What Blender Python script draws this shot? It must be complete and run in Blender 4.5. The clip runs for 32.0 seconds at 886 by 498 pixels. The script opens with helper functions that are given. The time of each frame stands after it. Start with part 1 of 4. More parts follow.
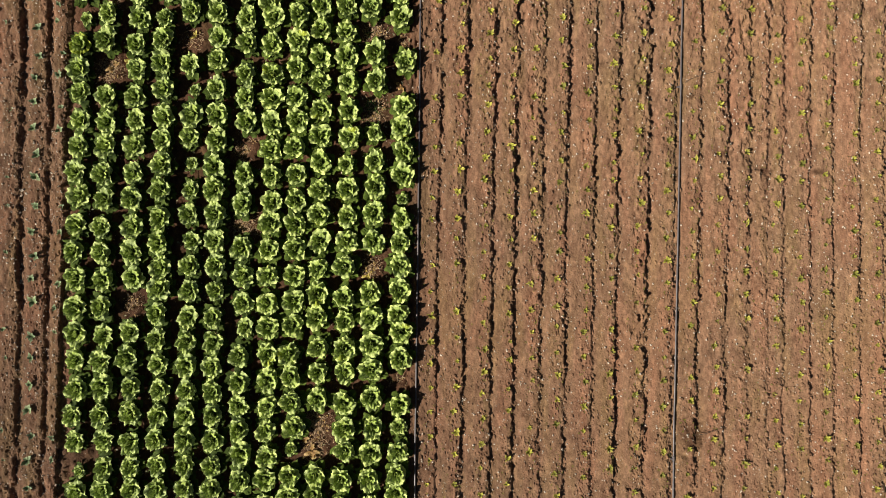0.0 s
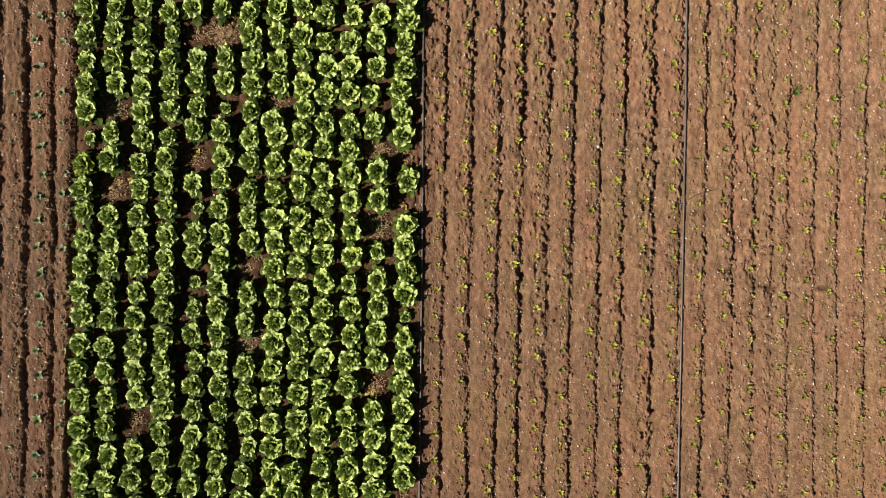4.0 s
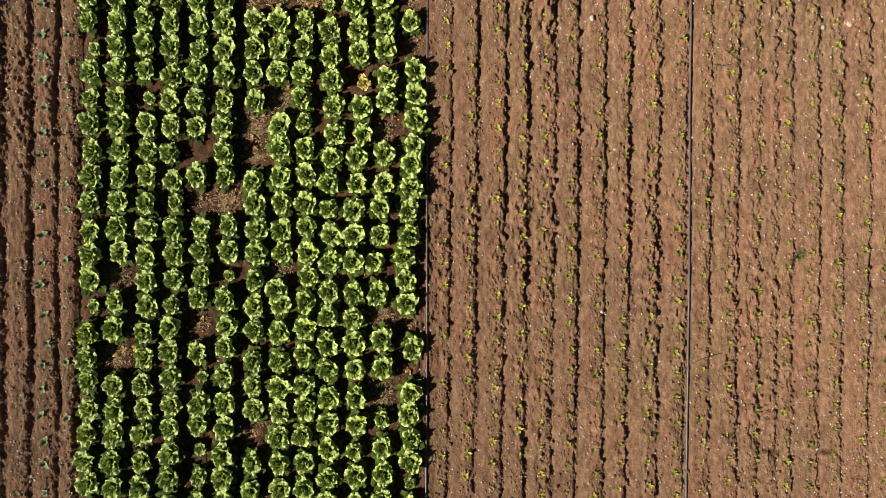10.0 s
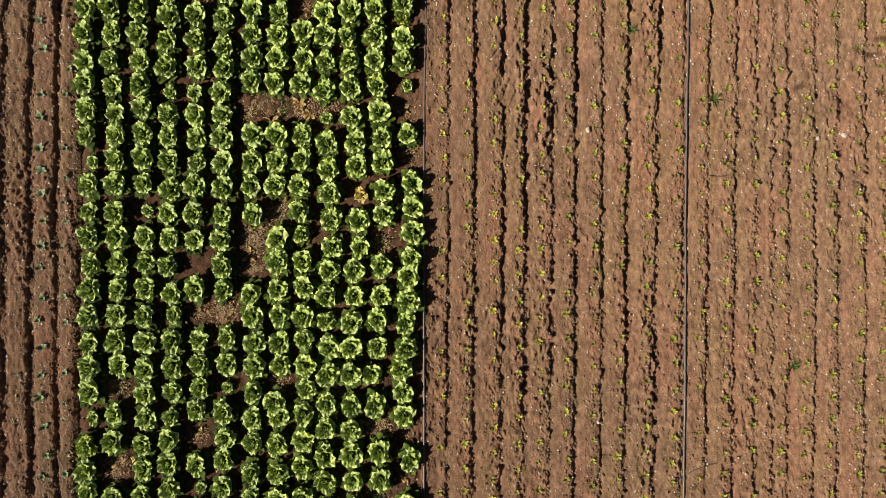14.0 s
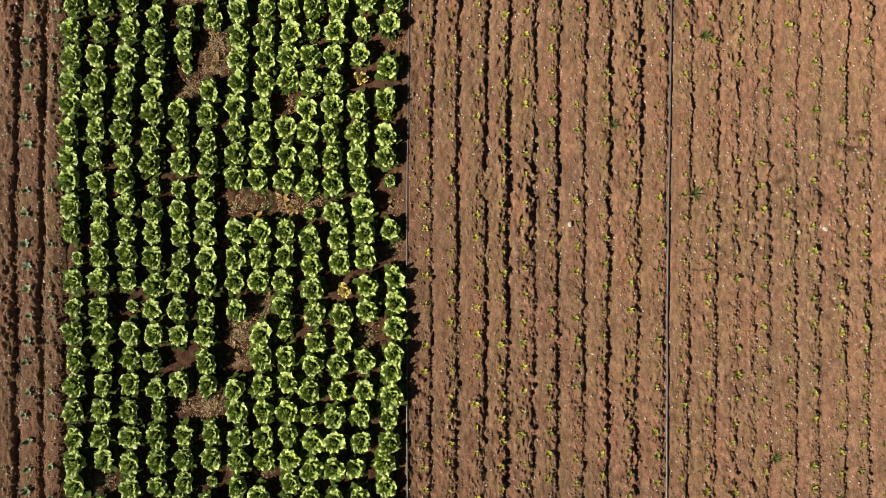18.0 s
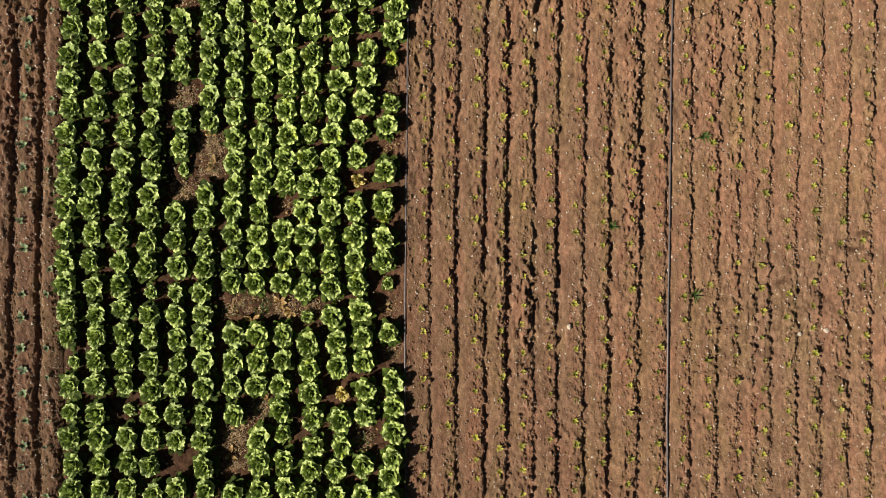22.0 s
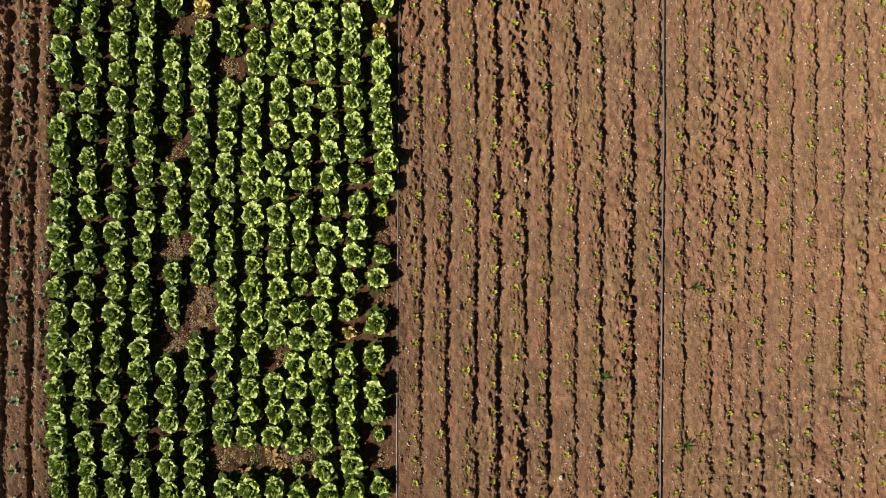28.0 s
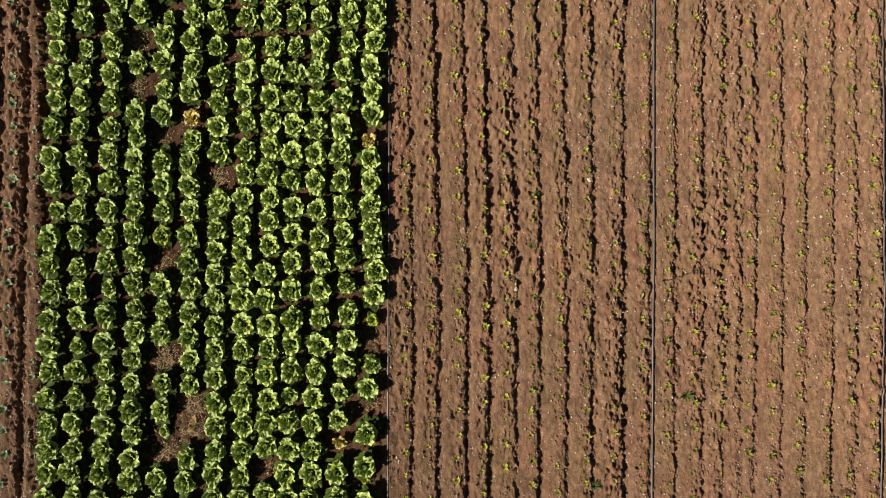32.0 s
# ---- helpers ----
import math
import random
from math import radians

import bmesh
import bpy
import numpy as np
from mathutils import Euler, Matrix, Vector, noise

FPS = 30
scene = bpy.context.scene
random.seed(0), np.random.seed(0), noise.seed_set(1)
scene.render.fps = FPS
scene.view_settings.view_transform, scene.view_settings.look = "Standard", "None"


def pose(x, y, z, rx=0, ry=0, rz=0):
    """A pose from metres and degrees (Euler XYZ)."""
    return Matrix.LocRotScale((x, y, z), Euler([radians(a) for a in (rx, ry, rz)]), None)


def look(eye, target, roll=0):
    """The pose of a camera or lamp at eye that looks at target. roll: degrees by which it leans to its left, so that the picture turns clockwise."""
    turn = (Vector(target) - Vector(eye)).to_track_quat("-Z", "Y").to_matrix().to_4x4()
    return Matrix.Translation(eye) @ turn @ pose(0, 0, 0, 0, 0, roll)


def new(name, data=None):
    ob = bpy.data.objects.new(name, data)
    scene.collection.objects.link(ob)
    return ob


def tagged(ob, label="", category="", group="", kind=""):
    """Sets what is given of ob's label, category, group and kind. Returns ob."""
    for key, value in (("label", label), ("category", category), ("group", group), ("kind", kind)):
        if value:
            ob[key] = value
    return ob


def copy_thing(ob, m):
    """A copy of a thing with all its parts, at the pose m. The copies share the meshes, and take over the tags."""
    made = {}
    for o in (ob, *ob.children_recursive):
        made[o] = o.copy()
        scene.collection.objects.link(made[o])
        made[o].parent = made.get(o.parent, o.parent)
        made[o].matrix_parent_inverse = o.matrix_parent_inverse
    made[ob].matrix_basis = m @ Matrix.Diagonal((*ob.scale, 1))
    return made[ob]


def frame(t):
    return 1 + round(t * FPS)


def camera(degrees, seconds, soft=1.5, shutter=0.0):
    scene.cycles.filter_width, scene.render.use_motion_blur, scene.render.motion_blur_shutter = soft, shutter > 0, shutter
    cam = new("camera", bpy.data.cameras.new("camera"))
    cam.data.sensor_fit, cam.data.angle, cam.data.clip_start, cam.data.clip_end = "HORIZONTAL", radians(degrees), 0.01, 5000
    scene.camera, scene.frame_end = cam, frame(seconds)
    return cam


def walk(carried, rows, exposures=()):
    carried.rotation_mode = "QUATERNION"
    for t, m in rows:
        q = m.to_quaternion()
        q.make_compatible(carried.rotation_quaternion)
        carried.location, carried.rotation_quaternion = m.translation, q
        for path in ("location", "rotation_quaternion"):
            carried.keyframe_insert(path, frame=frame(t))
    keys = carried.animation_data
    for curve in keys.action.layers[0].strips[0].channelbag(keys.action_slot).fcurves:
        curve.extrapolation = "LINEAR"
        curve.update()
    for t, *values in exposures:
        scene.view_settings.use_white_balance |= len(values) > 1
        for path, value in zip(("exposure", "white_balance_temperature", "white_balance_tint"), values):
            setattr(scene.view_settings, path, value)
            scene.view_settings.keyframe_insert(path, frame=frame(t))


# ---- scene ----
# ---- camera ----
cam = camera(66.0, 32.0, soft=0.7)
PATH = [
    (0.0, -0.037, 0.083, 8.040, 0.60, -0.41, 0.44),
    (0.5, -0.027, 0.263, 8.043, 0.54, -0.39, 0.41),
    (1.0, -0.015, 0.452, 8.046, 0.49, -0.38, 0.40),
    (1.5, -0.013, 0.635, 8.051, 0.43, -0.35, 0.39),
    (2.0, -0.013, 0.831, 8.060, 0.38, -0.33, 0.39),
    (2.5, -0.017, 1.002, 8.063, 0.34, -0.29, 0.39),
    (3.0, -0.030, 1.190, 8.059, 0.31, -0.26, 0.40),
    (3.5, -0.041, 1.358, 8.057, 0.29, -0.22, 0.40),
    (5.5, -0.067, 2.004, 8.060, 0.28, -0.14, 0.30),
    (6.0, -0.067, 2.171, 8.067, 0.28, -0.12, 0.30),
    (6.5, -0.073, 2.329, 8.065, 0.30, -0.09, 0.27),
    (7.0, -0.084, 2.504, 8.071, 0.30, -0.08, 0.24),
    (7.5, -0.091, 2.665, 8.070, 0.30, -0.09, 0.18),
    (8.0, -0.101, 2.841, 8.073, 0.29, -0.11, 0.15),
    (8.5, -0.106, 3.002, 8.073, 0.28, -0.14, 0.16),
    (9.0, -0.108, 3.159, 8.072, 0.27, -0.16, 0.14),
    (9.5, -0.110, 3.314, 8.070, 0.26, -0.19, 0.10),
    (10.0, -0.108, 3.481, 8.068, 0.25, -0.21, 0.10),
    (10.5, -0.110, 3.640, 8.069, 0.24, -0.24, 0.09),
    (11.0, -0.113, 3.814, 8.074, 0.24, -0.26, 0.06),
    (11.5, -0.116, 3.970, 8.079, 0.24, -0.28, 0.04),
    (12.0, -0.110, 4.146, 8.087, 0.22, -0.27, 0.01),
    (12.5, -0.108, 4.313, 8.091, 0.19, -0.27, -0.00),
    (13.0, -0.098, 4.492, 8.095, 0.16, -0.25, -0.02),
    (13.5, -0.084, 4.655, 8.108, 0.14, -0.24, -0.02),
    (14.0, -0.074, 4.819, 8.112, 0.12, -0.22, -0.03),
    (14.5, -0.060, 4.969, 8.111, 0.11, -0.20, -0.04),
    (16.5, 0.081, 5.543, 8.137, -0.00, -0.12, -0.05),
    (17.0, 0.113, 5.691, 8.148, -0.04, -0.10, -0.11),
    (17.5, 0.130, 5.828, 8.157, -0.07, -0.09, -0.14),
    (18.0, 0.150, 5.974, 8.158, -0.10, -0.09, -0.14),
    (18.5, 0.160, 6.099, 8.146, -0.12, -0.10, -0.18),
    (19.0, 0.154, 6.292, 8.139, -0.14, -0.10, -0.18),
    (19.5, 0.151, 6.473, 8.134, -0.15, -0.09, -0.19),
    (20.0, 0.157, 6.632, 8.125, -0.16, -0.07, -0.21),
    (20.5, 0.163, 6.756, 8.120, -0.17, -0.05, -0.23),
    (21.0, 0.169, 6.898, 8.115, -0.18, -0.04, -0.26),
    (21.5, 0.179, 7.048, 8.113, -0.19, -0.04, -0.28),
    (22.0, 0.184, 7.209, 8.107, -0.20, -0.03, -0.28),
    (22.5, 0.190, 7.353, 8.108, -0.22, -0.03, -0.30),
    (23.0, 0.198, 7.499, 8.108, -0.25, -0.02, -0.33),
    (23.5, 0.201, 7.646, 8.108, -0.27, -0.01, -0.35),
    (24.0, 0.206, 7.807, 8.105, -0.29, 0.01, -0.39),
    (24.5, 0.210, 7.954, 8.105, -0.31, 0.03, -0.41),
    (25.0, 0.219, 8.117, 8.098, -0.32, 0.05, -0.43),
    (25.5, 0.230, 8.262, 8.096, -0.33, 0.06, -0.46),
    (27.5, 0.301, 8.875, 8.084, -0.36, 0.10, -0.51),
    (28.0, 0.323, 9.025, 8.081, -0.37, 0.12, -0.53),
    (28.5, 0.351, 9.173, 8.077, -0.37, 0.14, -0.54),
    (29.0, 0.376, 9.336, 8.075, -0.37, 0.14, -0.53),
    (29.5, 0.392, 9.487, 8.077, -0.37, 0.15, -0.53),
    (30.0, 0.407, 9.659, 8.071, -0.37, 0.14, -0.55),
    (30.5, 0.417, 9.814, 8.067, -0.36, 0.12, -0.58),
    (31.0, 0.426, 9.987, 8.065, -0.35, 0.10, -0.60),
    (31.5, 0.434, 10.155, 8.065, -0.34, 0.07, -0.60),
    (32.0, 0.441, 10.310, 8.064, -0.33, 0.04, -0.61),
]

walk(cam, [(t, pose(x, y, z, rx, ry, rz)) for t, x, y, z, rx, ry, rz in PATH], exposures=[(0.0, 0.58), (6.0, 0.56), (14.0, 0.53), (32.0, 0.42)])

# ---- light: low sun from the west side, deep clear sky ----
SUN_EL, SUN_SIDE = 37.0, 23.0
to_sun = Vector((-math.cos(radians(SUN_EL)) * math.cos(radians(SUN_SIDE)),
                 -math.cos(radians(SUN_EL)) * math.sin(radians(SUN_SIDE)),
                 math.sin(radians(SUN_EL))))
world = bpy.data.worlds.new("clear_sky")
scene.world = world
world.use_nodes = True
wt = world.node_tree
sky = wt.nodes.new("ShaderNodeTexSky")
sky.sky_type = "NISHITA"
sky.sun_disc = False
sky.sun_elevation = radians(SUN_EL)
sky.sun_rotation = math.atan2(to_sun.x, to_sun.y)
wt.links.new(sky.outputs[0], wt.nodes["Background"].inputs[0])
wt.nodes["Background"].inputs[1].default_value = 0.014
sun_data = bpy.data.lights.new("sun", "SUN")
sun_data.energy, sun_data.angle, sun_data.color = 5.0, radians(0.53), (1.0, 0.93, 0.82)
sun = new("sun", sun_data)
sun.matrix_world = look((-20, -6, 16), Vector((-20, -6, 16)) - to_sun)


# ---- materials ----
def nodes_of(name):
    m = bpy.data.materials.new(name)
    m.use_nodes = True
    nt = m.node_tree
    return m, nt, nt.nodes["Principled BSDF"]


def noise_node(nt, scale, detail=4.0, rough=0.55, stretch=None):
    tc = nt.nodes.new("ShaderNodeTexCoord")
    n = nt.nodes.new("ShaderNodeTexNoise")
    n.inputs["Scale"].default_value = scale
    n.inputs["Detail"].default_value = detail
    n.inputs["Roughness"].default_value = rough
    if stretch:
        mp = nt.nodes.new("ShaderNodeMapping")
        mp.inputs["Scale"].default_value = stretch
        nt.links.new(tc.outputs["Object"], mp.inputs["Vector"])
        nt.links.new(mp.outputs[0], n.inputs["Vector"])
    else:
        nt.links.new(tc.outputs["Object"], n.inputs["Vector"])
    return n.outputs["Fac"]


def ramp(nt, fac, stops):
    r = nt.nodes.new("ShaderNodeValToRGB")
    els = r.color_ramp.elements
    while len(els) < len(stops):
        els.new(0.5)
    for e, (p, c) in zip(els, stops):
        e.position, e.color = p, (*c, 1.0)
    nt.links.new(fac, r.inputs[0])
    return r.outputs[0]


def mixed(nt, fac, a, b, mode="MIX"):
    m = nt.nodes.new("ShaderNodeMix")
    m.data_type, m.blend_type = "RGBA", mode
    for sock, v in ((m.inputs["Factor"], fac), (m.inputs["A"], a), (m.inputs["B"], b)):
        if hasattr(v, "is_linked"):
            nt.links.new(v, sock)
        elif isinstance(v, tuple):
            sock.default_value = (*v, 1.0)
        else:
            sock.default_value = v
    # colour sockets carry the same names as the float ones
    for sock in m.inputs:
        if sock.type == "RGBA":
            v = a if sock.name == "A" else b
            if hasattr(v, "is_linked"):
                nt.links.new(v, sock)
            elif isinstance(v, tuple):
                sock.default_value = (*v, 1.0)
    return [o for o in m.outputs if o.type == "RGBA"][0]


def bumped(nt, bsdf, fac, strength, distance):
    b = nt.nodes.new("ShaderNodeBump")
    b.inputs["Strength"].default_value, b.inputs["Distance"].default_value = strength, distance
    nt.links.new(fac, b.inputs["Height"])
    nt.links.new(b.outputs[0], bsdf.inputs["Normal"])


def soil_material(name, light, dark):
    m, nt, p = nodes_of(name)
    broad = noise_node(nt, 0.55, 3.0)
    mid = noise_node(nt, 9.0, 5.0, 0.65, (1.0, 0.35, 1.0))
    grain = noise_node(nt, 95.0, 3.0, 0.7)
    base = ramp(nt, mid, [(0.30, dark), (0.68, light)])
    base = mixed(nt, ramp(nt, broad, [(0.35, (0.0, 0.0, 0.0)), (0.65, (0.35, 0.35, 0.35))]), base,
                 (light[0] * 1.08, light[1] * 0.95, light[2] * 0.85))
    base = mixed(nt, 0.55, base, ramp(nt, grain, [(0.3, (0.28, 0.26, 0.25)), (0.7, (1.0, 1.0, 1.0))]), "MULTIPLY")
    streak = noise_node(nt, 4.5, 3.0, 0.6, (1.0, 0.16, 1.0))
    base = mixed(nt, 0.8, base, ramp(nt, streak, [(0.34, (1.10, 0.97, 0.97)), (0.50, (1.0, 1.0, 1.0)), (0.66, (0.96, 1.03, 0.88))]), "MULTIPLY")
    blotch = noise_node(nt, 24.0, 3.0, 0.6, (1.0, 0.5, 1.0))
    base = mixed(nt, 0.8, base, ramp(nt, blotch, [(0.32, (0.62, 0.58, 0.56)), (0.53, (1.0, 1.0, 1.0)), (0.70, (1.42, 1.40, 1.36))]), "MULTIPLY")
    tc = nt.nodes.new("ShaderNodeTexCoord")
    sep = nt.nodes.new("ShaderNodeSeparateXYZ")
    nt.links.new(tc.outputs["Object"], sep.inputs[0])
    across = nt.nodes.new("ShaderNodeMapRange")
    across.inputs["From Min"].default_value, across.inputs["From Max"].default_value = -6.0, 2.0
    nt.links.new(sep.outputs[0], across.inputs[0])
    # bed soil is darker; this tone also paints in shade between the plants
    bed_shade_tone = ramp(nt, across.outputs[0], [(0.192, (0.0, 0.0, 0.0)), (0.228, (1.0, 1.0, 1.0)), (0.690, (1.0, 1.0, 1.0)), (0.735, (0.0, 0.0, 0.0))])
    base = mixed(nt, bed_shade_tone, base, mixed(nt, 1.0, base, (0.46, 0.41, 0.38), "MULTIPLY"))
    wobble = nt.nodes.new("ShaderNodeMath")
    wobble.operation = "MULTIPLY_ADD"
    wobble.inputs[1].default_value, wobble.inputs[2].default_value = 1.5, -0.75
    nt.links.new(noise_node(nt, 14.0, 4.0, 0.65), wobble.inputs[0])
    for sx, sy, sa, sb in STAINS:
        mp = nt.nodes.new("ShaderNodeMapping")
        mp.inputs["Location"].default_value = (-sx / sa, -sy / sb, 0)
        mp.inputs["Scale"].default_value = (1 / sa, 1 / sb, 0)
        nt.links.new(tc.outputs["Object"], mp.inputs["Vector"])
        far = nt.nodes.new("ShaderNodeVectorMath")
        far.operation = "LENGTH"
        nt.links.new(mp.outputs[0], far.inputs[0])
        total = nt.nodes.new("ShaderNodeMath")
        nt.links.new(far.outputs["Value"], total.inputs[0])
        nt.links.new(wobble.outputs[0], total.inputs[1])
        wet = ramp(nt, total.outputs[0], [(0.35, (0.42, 0.38, 0.36)), (1.0, (1.0, 1.0, 1.0))])
        base = mixed(nt, 1.0, base, wet, "MULTIPLY")
    nt.links.new(base, p.inputs["Base Color"])
    p.inputs["Roughness"].default_value = 0.95
    p.inputs["Specular IOR Level"].default_value = 0.15
    p.inputs["Diffuse Roughness"].default_value = 1.0
    bumped(nt, p, noise_node(nt, 40.0, 2.5, 0.65), 1.0, 0.014)
    return m


def leaf_material(name, inner, tip, through_part=0.22, vary=0.25, rough=0.6, spec=0.25):
    """A leaf that is darker towards its base and lets light through."""
    m, nt, p = nodes_of(name)
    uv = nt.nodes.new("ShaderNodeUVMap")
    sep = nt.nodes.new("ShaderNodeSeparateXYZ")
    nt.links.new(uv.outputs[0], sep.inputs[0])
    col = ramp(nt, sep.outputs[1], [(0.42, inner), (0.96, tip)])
    blot = noise_node(nt, 60.0, 3.0, 0.6)
    col = mixed(nt, 0.85, col, ramp(nt, blot, [(0.32, (0.44, 0.52, 0.38)), (0.66, (1.08, 1.06, 1.0))]), "MULTIPLY")
    info = nt.nodes.new("ShaderNodeObjectInfo")
    geo = nt.nodes.new("ShaderNodeNewGeometry")
    add = nt.nodes.new("ShaderNodeMath")
    add.operation = "ADD"
    nt.links.new(info.outputs["Random"], add.inputs[0])
    nt.links.new(geo.outputs["Random Per Island"], add.inputs[1])
    half = nt.nodes.new("ShaderNodeMath")
    half.operation = "MULTIPLY"
    half.inputs[1].default_value = 0.5
    nt.links.new(add.outputs[0], half.inputs[0])
    lo, hi = 1.0 - vary, 1.0 + vary * 0.5
    col = mixed(nt, 1.0, col, ramp(nt, half.outputs[0], [(0.1, (lo, lo, lo)), (0.9, (hi * 1.06, hi, hi * 0.8))]), "MULTIPLY")
    nt.links.new(col, p.inputs["Base Color"])
    p.inputs["Roughness"].default_value = rough
    p.inputs["Specular IOR Level"].default_value = spec
    bumped(nt, p, noise_node(nt, 75.0, 3.0), 0.7, 0.006)
    tr = nt.nodes.new("ShaderNodeBsdfTranslucent")
    nt.links.new(col, tr.inputs["Color"])
    mix = nt.nodes.new("ShaderNodeMixShader")
    mix.inputs[0].default_value = through_part
    out = nt.nodes["Material Output"]
    nt.links.new(p.outputs[0], mix.inputs[1])
    nt.links.new(tr.outputs[0], mix.inputs[2])
    nt.links.new(mix.outputs[0], out.inputs["Surface"])
    return m


def plain_material(name, a, b, scale, rough, spec=0.3, bump=0.3, dist=0.003):
    m, nt, p = nodes_of(name)
    base = ramp(nt, noise_node(nt, scale, 4.0), [(0.3, a), (0.7, b)])
    geo = nt.nodes.new("ShaderNodeNewGeometry")
    base = mixed(nt, 0.6, base, ramp(nt, geo.outputs["Random Per Island"], [(0.0, (0.6, 0.58, 0.55)), (1.0, (1.0, 1.0, 1.0))]), "MULTIPLY")
    nt.links.new(base, p.inputs["Base Color"])
    p.inputs["Roughness"].default_value = rough
    p.inputs["Specular IOR Level"].default_value = spec
    bumped(nt, p, noise_node(nt, scale * 3, 3.0), bump, dist)
    return m


# damp spots under the drippers: place and half-lengths
STAINS = [(2.98, -2.0, .20, .26), (5.06, 7.15, .17, .05), (4.22, 6.77, .12, .05), (5.19, 6.70, .09, .08), (5.18, 7.34, .14, .05), (4.47, 1.12, .12, .05),
          (3.36, 1.33, .11, .05), (3.83, 1.13, .12, .05), (2.93, 2.0, .08, .05)]
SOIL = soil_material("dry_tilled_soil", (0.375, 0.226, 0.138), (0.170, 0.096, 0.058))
# rims are paler leaf; dark bases and hearts also paint the rosette's inner shade
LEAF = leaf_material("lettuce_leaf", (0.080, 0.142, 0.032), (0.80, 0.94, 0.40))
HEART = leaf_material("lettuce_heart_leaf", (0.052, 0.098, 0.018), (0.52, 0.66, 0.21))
# low leaves toned dark, putting shade into the gaps between plants
LOW_SHADE = leaf_material("shade_toned_low_leaf", (0.025, 0.045, 0.012), (0.11, 0.16, 0.035), 0.10, 0.4, 0.75, 0.12)
PALE = leaf_material("pale_lettuce_leaf", (0.22, 0.30, 0.04), (0.52, 0.60, 0.10))
WILTED = leaf_material("wilted_yellow_leaf", (0.52, 0.42, 0.11), (0.88, 0.72, 0.32))
YOUNG = leaf_material("young_seedling_leaf", (0.36, 0.35, 0.07), (0.70, 0.66, 0.17), 0.25, 0.6)
BLUISH = leaf_material("bluish_cabbage_leaf", (0.15, 0.21, 0.13), (0.36, 0.45, 0.33), 0.15, 0.4)
WEED = leaf_material("weed_leaf", (0.05, 0.10, 0.02), (0.12, 0.20, 0.05), 0.2, 0.4)
DRY = leaf_material("dry_tan_leaf", (0.34, 0.20, 0.09), (0.62, 0.44, 0.25), 0.2, 0.3)
SCRAP = leaf_material("grey_leaf_scrap", (0.22, 0.21, 0.15), (0.44, 0.42, 0.33), 0.2, 0.4)
STRAW = plain_material("dry_straw", (0.28, 0.18, 0.10), (0.56, 0.40, 0.24), 40.0, 0.8)
PEBBLE = plain_material("pale_limestone", (0.48, 0.39, 0.30), (0.66, 0.57, 0.46), 60.0, 0.8)
HOSE = plain_material("dusty_polyethylene", (0.075, 0.064, 0.066), (0.155, 0.135, 0.135), 14.0, 0.45, 0.5, 0.1)
STRAND = plain_material("grey_brown_strand", (0.07, 0.045, 0.03), (0.13, 0.085, 0.058), 60.0, 0.9)


# ---- helpers for building ----
def mesh_of(name, verts, faces, material, uvs=None, smooth=True):
    me = bpy.data.meshes.new(name)
    me.from_pydata(verts, [], faces)
    me.materials.append(material)
    if smooth:
        me.polygons.foreach_set("use_smooth", [True] * len(me.polygons))
    if uvs is not None:
        layer = me.uv_layers.new(name="UVMap")
        loops = np.empty(len(me.loops), dtype=np.int32)
        me.loops.foreach_get("vertex_index", loops)
        layer.data.foreach_set("uv", np.asarray(uvs, dtype=np.float32)[loops].ravel())
    me.update()
    return me


def part(name, me, parent, label=""):
    ob = new(name, me)
    ob.parent = parent
    return tagged(ob, label)


def joined(pieces):
    """Verts, faces and uvs of many small meshes in one."""
    V, Fc, U, k = [], [], [], 0
    for v, f, u in pieces:
        V.append(np.asarray(v, dtype=float))
        Fc += [tuple(i + k for i in q) for q in f]
        U.append(np.asarray(u, dtype=float))
        k += len(v)
    return np.concatenate(V), Fc, np.concatenate(U)


# ---- lie of the land: furrows run along y, drifting slightly to +x ----
LATTICES = {}


def lattice(seed, nx, ny):
    if seed not in LATTICES:
        LATTICES[seed] = np.random.default_rng(seed).random((nx, ny)) * 2 - 1
    return LATTICES[seed]


def field(x, y, sx, sy, seed):
    """Smooth random field with cells of sx by sy metres, from -1 to 1."""
    g = lattice(seed, 257, 257)
    a, b = x / sx, y / sy
    i, j = np.floor(a).astype(int), np.floor(b).astype(int)
    u, v = a - i, b - j
    u, v = u * u * (3 - 2 * u), v * v * (3 - 2 * v)
    i0, i1, j0, j1 = i % 257, (i + 1) % 257, j % 257, (j + 1) % 257
    return (g[i0, j0] * (1 - u) * (1 - v) + g[i1, j0] * u * (1 - v) + g[i0, j1] * (1 - u) * v + g[i1, j1] * u * v)


def main_line(y):
    return 2.786 + 0.0133 * y


